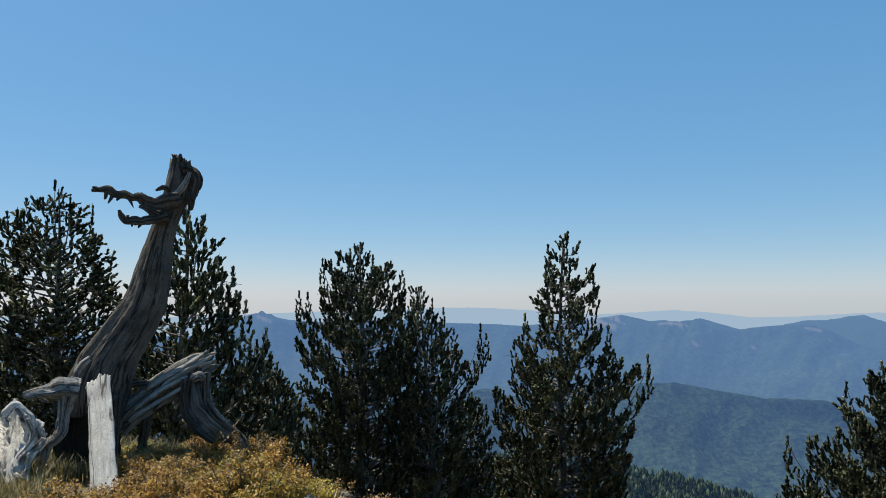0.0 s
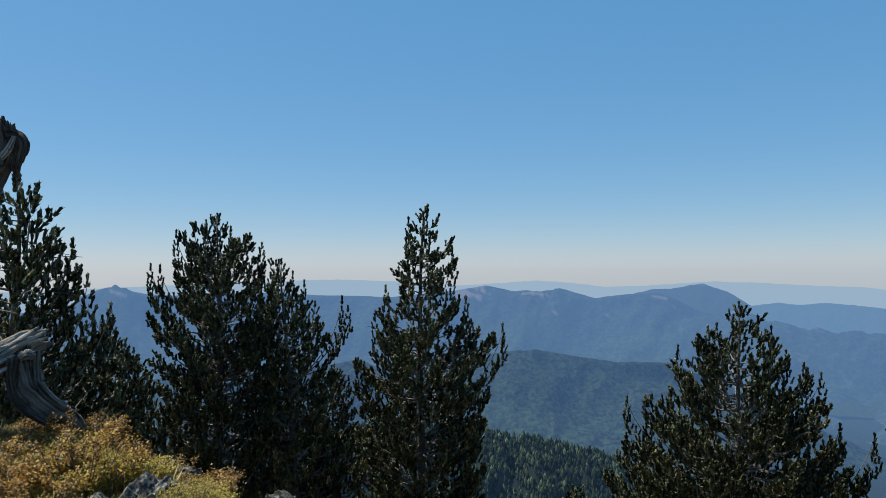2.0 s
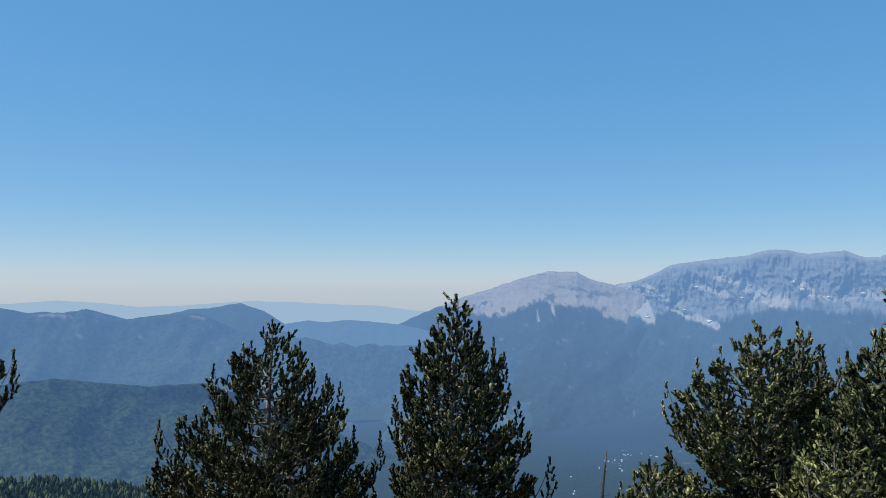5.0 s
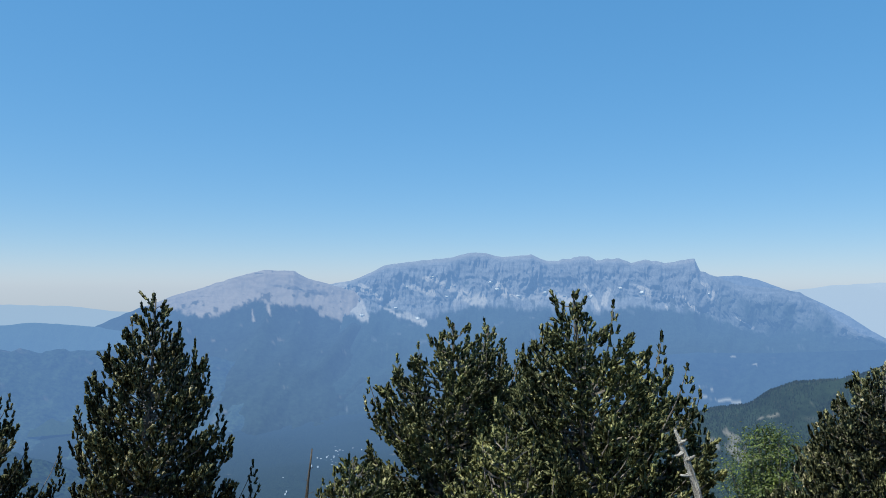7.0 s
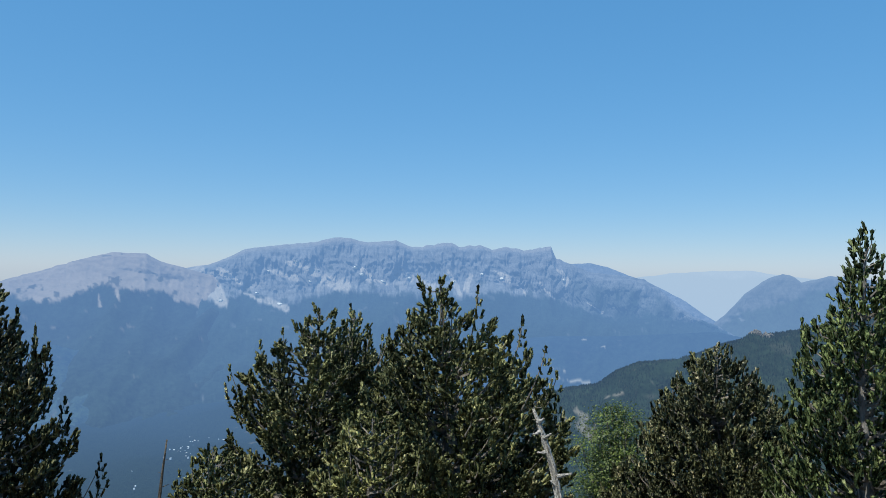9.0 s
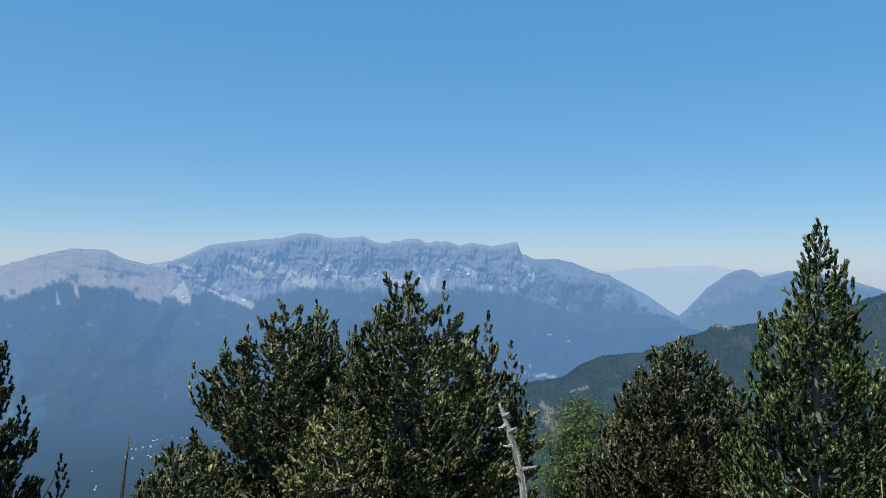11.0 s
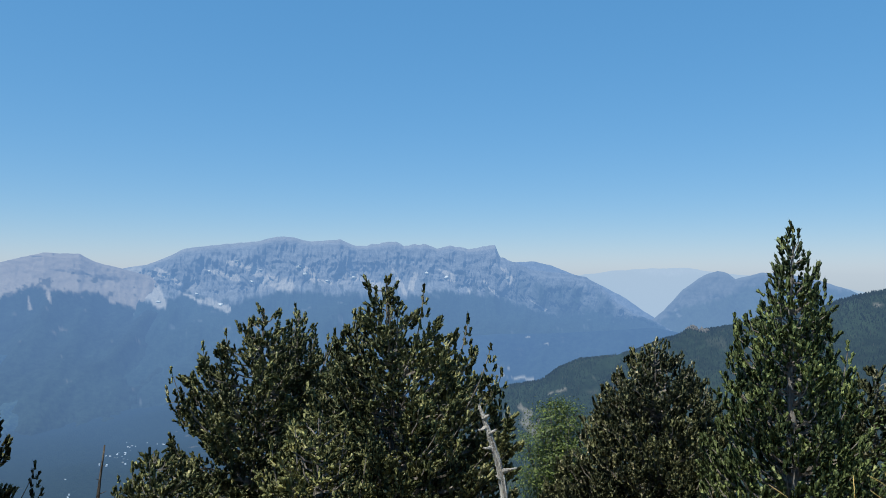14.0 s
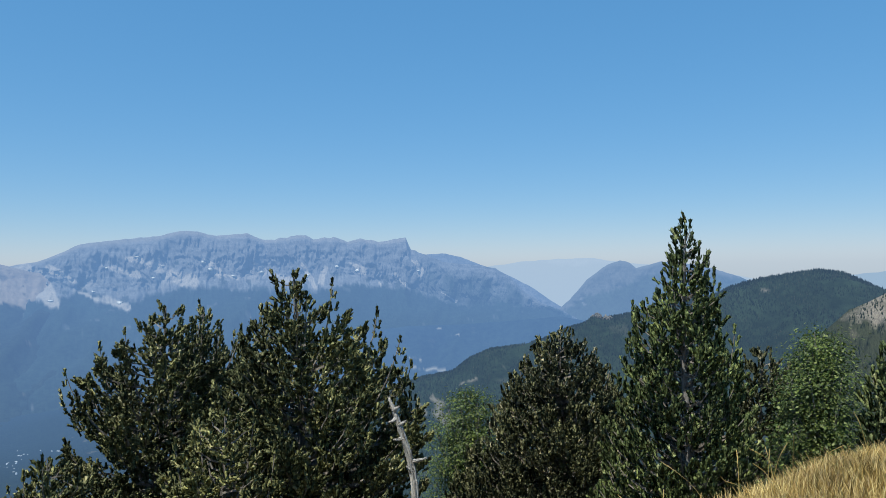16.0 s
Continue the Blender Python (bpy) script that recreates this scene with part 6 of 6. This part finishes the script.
# ---- rocks ----
def boulder(name, label, x, y, size, seed, sink=0.3, z=None, category="rock", mat=None, fine=5):
    bm = bmesh.new()
    bmesh.ops.create_icosphere(bm, subdivisions=fine, radius=1)
    cuts = []
    rng = random.Random(seed)
    for _ in range(11):
        n = Vector((rng.gauss(0, 1), rng.gauss(0, 1), rng.gauss(0.2, 1))).normalized()
        cuts.append((n, rng.uniform(0.55, 0.85)))
    for v in bm.verts:
        p = v.co.copy()
        for n, d in cuts:
            k = p.dot(n) - d
            if k > 0:
                p -= n * k * 0.85
        g = fbm(p.x * 2.2 + seed, p.y * 2.2, p.z * 2.2, 6)
        g2 = -max(0.0, 0.09 - abs(fbm(p.x * 1.9 + seed, p.y * 1.9, p.z * 2.6, 4))) / 0.09
        g3 = -max(0.0, 0.12 - abs(fbm(p.x * 4.2 + seed, p.y * 4.2, p.z * 5, 4))) / 0.12 + 0.6 * fbm(p.x * 9, p.y * 9, p.z * 9, 4)
        p *= 1 + 0.22 * g + 0.24 * g2 + 0.11 * g3
        v.co = Vector((p.x * size[0], p.y * size[1], p.z * size[2]))
    me = bpy.data.meshes.new(name)
    bm.to_mesh(me)
    bm.free()
    ob = part(name, me, mat or ROCK)
    gz = ground_z(x, y) if z is None else z
    ob.location = (x, y, gz + size[2] * (0.75 - sink))
    ob.rotation_euler = (0, 0, rng.uniform(0, 6.28))
    return tagged(ob, label, category, "limestone rocks on the summit")


# the ground is bare round the rocks
BARE = [(-1.06, 5.64, 0.19), (-1.01, 5.34, 0.12), (-0.74, 5.82, 0.26), (-0.70, 5.52, 0.17), (0.21, 5.42, 0.21), (0.20, 5.12, 0.14), (-1.18, 5.39, 0.14), (-1.12, 5.10, 0.09), (-2.62, 6.67, 0.45), (-2.45, 6.18, 0.40), (-3.07, 7.58, 0.30)]
boulder("rock", "grey limestone rock half sunk in dry grass", -1.06, 5.64, (0.22, 0.2, 0.22), 1, z=-0.19)
boulder("rock", "rough grey limestone rock among shrubs", -0.74, 5.82, (0.3, 0.24, 0.3), 2, z=-0.28)
boulder("rock", "small pale flat stone at the edge", -0.65, 6.64, (0.14, 0.09, 0.06), 3, z=-0.05)
boulder("rock", "rough grey limestone rock on the edge", 0.21, 5.42, (0.25, 0.2, 0.24), 4, z=-0.22)
boulder("rock", "small pale flat stone in the grass", -1.33, 6.60, (0.14, 0.1, 0.06), 5, z=0.10)
boulder("rock", "grey limestone rock half sunk in dry grass", -1.18, 5.39, (0.16, 0.14, 0.14), 6, z=-0.04)
kx, ky = 1285 * math.sin(radians(101.5)), 1285 * math.cos(radians(101.5))
# knoll rock with a little blue haze painted in as emission
KNOLL = distance_material("knoll_rock", (0.13, 0.125, 0.11), (0.24, 0.23, 0.21), -98, 8, HAZE_GLOW, 0.18, 0.08, 2)
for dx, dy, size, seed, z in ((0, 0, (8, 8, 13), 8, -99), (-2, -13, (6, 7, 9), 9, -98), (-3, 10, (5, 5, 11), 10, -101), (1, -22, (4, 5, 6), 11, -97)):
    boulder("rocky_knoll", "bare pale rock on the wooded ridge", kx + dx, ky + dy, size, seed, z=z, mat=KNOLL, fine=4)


# ---- dry grass, low shrubs ----
def blades(name, label, az, rad, count, tall, seed, mat, clump=0.5, width=0.006):
    rng = np.random.default_rng(seed)
    rnd = random.Random(seed)
    pts = []
    while len(pts) < count:
        a, r = math.radians(rnd.uniform(*az)), math.sqrt(rnd.uniform(rad[0] ** 2, rad[1] ** 2))
        x, y = r * math.sin(a), r * math.cos(a)
        if any((x - bx) ** 2 + (y - by) ** 2 < br * br for bx, by, br in BARE):
            continue
        if 2 * clump * fbm(x * 1.7, y * 1.7, seed, 3) < rnd.uniform(-0.9, 0.1):
            continue
        pts.append((x, y, ground_z(x, y) - 0.01))
    p = np.array(pts)
    n = len(p)
    h = tall * rng.uniform(0.45, 1.1, n)
    yaw = rng.uniform(0, 6.283, n)
    bend = rng.uniform(0.15, 0.75, n) * h
    d = np.stack([np.cos(yaw), np.sin(yaw), 0 * yaw], 1)
    w = np.stack([-np.sin(yaw), np.cos(yaw), 0 * yaw], 1) * (width * rng.uniform(0.6, 1.2, n))[:, None]
    up = np.array([0, 0, 1.0])
    m = p + d * (bend * 0.25)[:, None] + up * (h * 0.6)[:, None]
    t = p + d * bend[:, None] + up * h[:, None]
    v = np.stack([p - w, p + w, m - w * 0.7, m + w * 0.7, t], 1).reshape(-1, 3)
    b = (np.arange(n) * 5)[:, None]
    f = np.concatenate([b + np.array([[0, 1, 3]]), b + np.array([[0, 3, 2]]), b + np.array([[2, 3, 4]])])
    return tagged(part(name, mesh_of(name, v, f), mat), label, "grass", kind="stuff")


blades("dry_grass", "short golden dry grass round the dead wood", (-40, 2), (4.2, 9.8), 20000, 0.20, 3, GRASS_DULL)
blades("tufted_grass", "grey-green grass tufts round the fallen log", (-29, -16), (6.3, 8.2), 5200, 0.25, 6, GRASS_DULL, 1.6)
blades("dry_grass", "golden grass before the torn stump", (-38, -25), (4.8, 7.0), 6000, 0.20, 9, GRASS, 0.6)
blades("dry_grass", "golden grass tips among the shrubs", (-34, -2), (5.0, 7.0), 2200, 0.22, 8, GRASS, 1.2)
blades("dry_grass", "golden dry grass on the bank", (98, 140), (3.6, 8.4), 17000, 0.19, 4, GRASS, 0.3, 0.0045)
blades("dry_grass", "long combed golden grass on the brow of the bank", (104, 130), (2.6, 7.8), 26000, 0.17, 14, GRASS, 0.05, 0.004)
blades("dry_grass", "sparse golden grass along the summit edge", (0, 100), (3.0, 4.6), 3000, 0.14, 5, GRASS)


def seed_stalk(x, y, height, lean, seed):
    rng = random.Random(seed)
    root_z = ground_z(x, y)
    a = rng.uniform(0, 6.28)
    d = np.array((math.cos(a), math.sin(a), 0))
    up = np.array((0, 0, 1.0))
    path = curve3((0, 0, -0.02), up * height * 0.6, up * height * 0.97 + d * lean, 8)
    hp = Heap()
    v, f = tube(path, np.linspace(0.0022, 0.0013, 8), 4)
    hp.add(v, f)
    root = new("grass_stalk")
    root.location = (x, y, root_z)
    part("stem", hp.mesh("stem"), GRASS, root)
    ear = Heap()
    end = path[-1]
    w = path[-1] - path[-2]
    w /= np.linalg.norm(w)
    v, f = tube([end - w * 0.09, end - w * 0.05, end, end + w * 0.03], [0.0015, 0.0032, 0.0034, 0.001], 6)
    ear.add(v, f)
    part("seed_head", ear.mesh("seed_head"), GRASS, root)
    tagged(root, "tall dry grass stalk with a seed head", "grass stalk", "grass stalks on the bank")


rs = random.Random(77)
for k in range(28):
    a = rs.uniform(101, 123)
    r = float(np.interp(a, EDGE_AZ, EDGE_R)) + rs.uniform(-0.3, 0.35)
    a = radians(a)
    seed_stalk(r * math.sin(a), r * math.cos(a), rs.uniform(0.22, 0.42), rs.uniform(0.08, 0.3), k)


def shrub(name, label, x, y, size, tall, mat, seed, leaves=4200):
    """A low cushion shrub: thin woody stems and many small leaves."""
    rng = random.Random(seed)
    root = new(name)
    root.location = (x, y, ground_z(x, y))
    wood, v, f = Heap(), [], []
    for k in range(28):
        a = rng.uniform(0, 6.28)
        q = math.sqrt(rng.random()) * size
        tip = np.array((q * math.cos(a), q * math.sin(a), tall * rng.uniform(0.6, 1.1) * (1 - 0.5 * (q / size) ** 2)))
        path = curve3((tip[0] * 0.15, tip[1] * 0.15, -0.03), (tip[0] * 0.7, tip[1] * 0.7, tip[2] * 0.4), tip, 6)
        wv, wf = tube(path, np.linspace(0.006, 0.002, 6), 3)
        wood.add(wv, wf)
        for i in range(leaves // 34):
            s = 1 - 0.7 * rng.random() ** 1.3
            p = path[min(5, int(s * 5.99))] + np.array((rng.gauss(0, 0.02), rng.gauss(0, 0.02), rng.gauss(0, 0.018)))
            yaw, ln, wd = rng.uniform(0, 6.28), rng.uniform(0.011, 0.021), rng.uniform(0.005, 0.0095)
            d = np.array((math.cos(yaw), math.sin(yaw), rng.uniform(-0.2, 1.0)))
            w = np.array((-math.sin(yaw), math.cos(yaw), rng.uniform(-0.3, 0.3)))
            b = len(v)
            v += [p, p + d * ln * 0.5 + w * wd, p + d * ln, p + d * ln * 0.5 - w * wd]
            f += [(b, b + 1, b + 2), (b, b + 2, b + 3)]
    part("stemwork", wood.mesh("stemwork"), BARK, root)
    part("foliage", mesh_of("foliage", v, f), mat, root)
    return tagged(root, label, "shrub", "low shrubs on the summit")


SHRUB_KINDS = [shrub("shrub", "low rusty orange shrub in dry grass", -2.35, 6.55, 0.26, 0.30, SHRUB_RUST, 1), shrub("shrub", "low rusty orange shrub in dry grass", -2.05, 6.6, 0.30, 0.34, SHRUB_RUST, 2),
               shrub("shrub", "low yellow-green shrub in dry grass", -1.35, 6.75, 0.24, 0.30, SHRUB_YELLOW, 3), shrub("shrub", "low yellow-green shrub in dry grass", -0.9, 6.3, 0.28, 0.24, SHRUB_YELLOW, 4)]
sh = random.Random(8)
for az0, az1, r0, r1, n, rusty in ((-24, -14, 5.8, 6.7, 15, 0.95), (-18, -10, 5.6, 7.2, 18, 0.55), (-12, -3.5, 5.2, 6.4, 28, 0.3), (-33, -24, 5.6, 6.4, 4, 0.3), (-21, -11.5, 7.6, 8.7, 16, 0.6)):
    for k in range(n):
        a, r = radians(sh.uniform(az0, az1)), sh.uniform(r0, r1)
        kind = SHRUB_KINDS[sh.choice((0, 1)) if sh.random() < rusty else sh.choice((2, 3))]
        q = sh.uniform(0.6, 1.25)
        x, y = r * math.sin(a), r * math.cos(a)
        if any((x - bx) ** 2 + (y - by) ** 2 < (br + 0.1) ** 2 for bx, by, br in BARE):
            continue
        c = copy_thing(kind, pose(x, y, ground_z(x, y), 0, 0, sh.uniform(0, 360)))
        c.scale = (q, q, q * sh.uniform(0.6, 1.35))
for x, y, k in [(-0.51, 6.28, 3), (-0.35, 6.06, 2), (-0.2, 5.78, 3), (-0.07, 5.5, 2), (0.0, 5.25, 3), (-0.47, 5.61, 3), (-0.32, 5.39, 2), (-0.22, 5.42, 3), (-0.09, 5.18, 2), (-1.14, 6.58, 1), (-0.93, 6.69, 0), (-1.59, 6.74, 1), (-1.36, 6.48, 0), (-1.55, 6.36, 0), (-1.04, 6.84, 2), (-1.34, 7.19, 2), (-0.71, 6.49, 1), (-0.72, 6.83, 2), (-1.52, 7.06, 1), (-1.31, 6.74, 0)]:
    q = sh.uniform(0.6, 0.85)
    c = copy_thing(SHRUB_KINDS[k], pose(x, y, ground_z(x, y), 0, 0, sh.uniform(0, 360)))
    c.scale = (q, q, q)


# ---- snow left in the gullies, far village, knoll ----
SNOW, sn, sl, sb = material("old_snow")
st = noise_tex(sn, sl, 0.05, 5, 0.6, position(sn, sl))
sr = ramp(sn, [(0.3, (0.66, 0.68, 0.70)), (0.7, (0.86, 0.87, 0.88))])
sl.new(st.outputs[0], sr.inputs[0])
sl.new(sr.outputs[0], sb.inputs["Base Color"])
# bluish emission paints distance haze over the snow
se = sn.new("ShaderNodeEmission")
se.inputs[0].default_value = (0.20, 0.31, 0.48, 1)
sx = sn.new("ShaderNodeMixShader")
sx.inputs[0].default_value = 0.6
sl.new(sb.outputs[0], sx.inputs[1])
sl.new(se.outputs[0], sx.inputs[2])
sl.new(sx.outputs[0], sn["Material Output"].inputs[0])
sb.inputs["Roughness"].default_value = 0.7
AZ0, AZ_STEP = 54.0, 0.05


def massif_point(az, el):
    """The place on the limestone massif's face in a direction."""
    j = int(round((az - AZ0) / AZ_STEP))
    col = big_v[:, max(0, min(j, big_v.shape[1] - 1))]
    e = np.degrees(np.arctan2(col[:, 2] - EYE, np.hypot(col[:, 0], col[:, 1])))
    for i in range(6, len(e) - 1):
        if e[i] >= el > e[i + 1]:
            k = (e[i] - el) / (e[i] - e[i + 1])
            q = col[i] + (col[i + 1] - col[i]) * k
            return q * (1 - 7 / np.linalg.norm(q))
    return None


def snow_patch(az, el, wide, tall, tilt, seed):
    rng = random.Random(seed)
    pts = []
    for k in range(14):
        a = k * 6.283 / 14
        r = rng.uniform(0.55, 1.0)
        dx, dy = math.cos(a) * r * wide, math.sin(a) * r * tall
        pts.append(massif_point(az + dx + dy * tilt, el + dy - dx * 0.35 * tilt))
    c = massif_point(az, el)
    pts = [p for p in pts if p is not None]
    if c is None or len(pts) < 8:
        return
    n = len(pts)
    deep = [p * 1.004 for p in pts]
    v = pts + [c] + deep
    f = [(k, (k + 1) % n, n) for k in range(n)]
    for k in range(n):
        m = (k + 1) % n
        f += [(k, n + 1 + k, m), (m, n + 1 + k, n + 1 + m)]
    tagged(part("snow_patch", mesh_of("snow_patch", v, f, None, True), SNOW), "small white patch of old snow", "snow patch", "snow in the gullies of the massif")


snow_patch(65.52, -2.35, 0.23, 0.11, 0.4, 1)
snow_patch(71.25, 0.49, 0.18, 0.10, 1.2, 2)
snow_patch(71.78, -0.04, 0.21, 0.10, 1.2, 3)
snow_patch(73.45, -0.57, 0.21, 0.06, 1.0, 4)
snow_patch(64.67, 0.13, 0.12, 0.08, -0.5, 5)
snow_patch(68.45, 0.26, 0.12, 0.06, 0.4, 6)
snow_patch(75.51, -0.3, 0.21, 0.11, 0.8, 7)
snow_patch(78.97, -0.6, 0.13, 0.19, 0.8, 8)
snow_patch(81.22, 0.06, 0.18, 0.11, -0.6, 9)
snow_patch(82.76, -0.28, 0.15, 0.12, 0.9, 10)
snow_patch(66.67, 0.93, 0.24, 0.04, 0.6, 11)
snow_patch(87.6, -0.35, 0.12, 0.07, 0.6, 12)
snow_patch(61.15, -2.08, 0.24, 0.07, 0.3, 13)
snow_patch(58.95, -0.41, 0.18, 0.06, 0.3, 14)
snow_patch(57.67, -1.63, 0.21, 0.06, 0.5, 15)
snow_patch(67.78, -0.62, 0.18, 0.06, 0.8, 16)
snow_patch(63.79, -1.51, 0.18, 0.04, 0.5, 17)


def village(seed=9):
    rng = random.Random(seed)
    hp = Heap()
    for az, r, n, sx in ((58.8, 1960, 18, 0.4), (58.1, 1880, 10, 0.4), (59.5, 2080, 7, 0.3), (55.2, 1640, 3, 0.5), (61.5, 2150, 4, 0.8)):
        for _ in range(n):
            a, q = radians(az + rng.gauss(0, sx)), r * rng.uniform(0.95, 1.05)
            x, y = q * math.sin(a), q * math.cos(a)
            z = ground_z(x, y)
            w, l, h, t = rng.uniform(0.8, 1.6), rng.uniform(1.0, 2.4), rng.uniform(0.8, 1.6), rng.uniform(0, 3.1)
            c, s = math.cos(t), math.sin(t)
            box = [(-w, -l, -3), (w, -l, -3), (w, l, -3), (-w, l, -3), (-w, -l, h), (w, -l, h), (w, l, h), (-w, l, h), (0, -l, h + 1), (0, l, h + 1)]
            hp.add([(x + c * p - s * o, y + s * p + c * o, z + k) for p, o, k in box],
                   [(0, 1, 5), (0, 5, 4), (1, 2, 6), (1, 6, 5), (2, 3, 7), (2, 7, 6), (3, 0, 4), (3, 4, 7), (4, 5, 8), (6, 7, 9), (5, 6, 9), (5, 9, 8), (7, 4, 8), (7, 8, 9)])
    # houses share the snow material and its painted haze glow
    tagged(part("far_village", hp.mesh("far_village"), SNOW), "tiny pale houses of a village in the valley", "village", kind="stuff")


village()
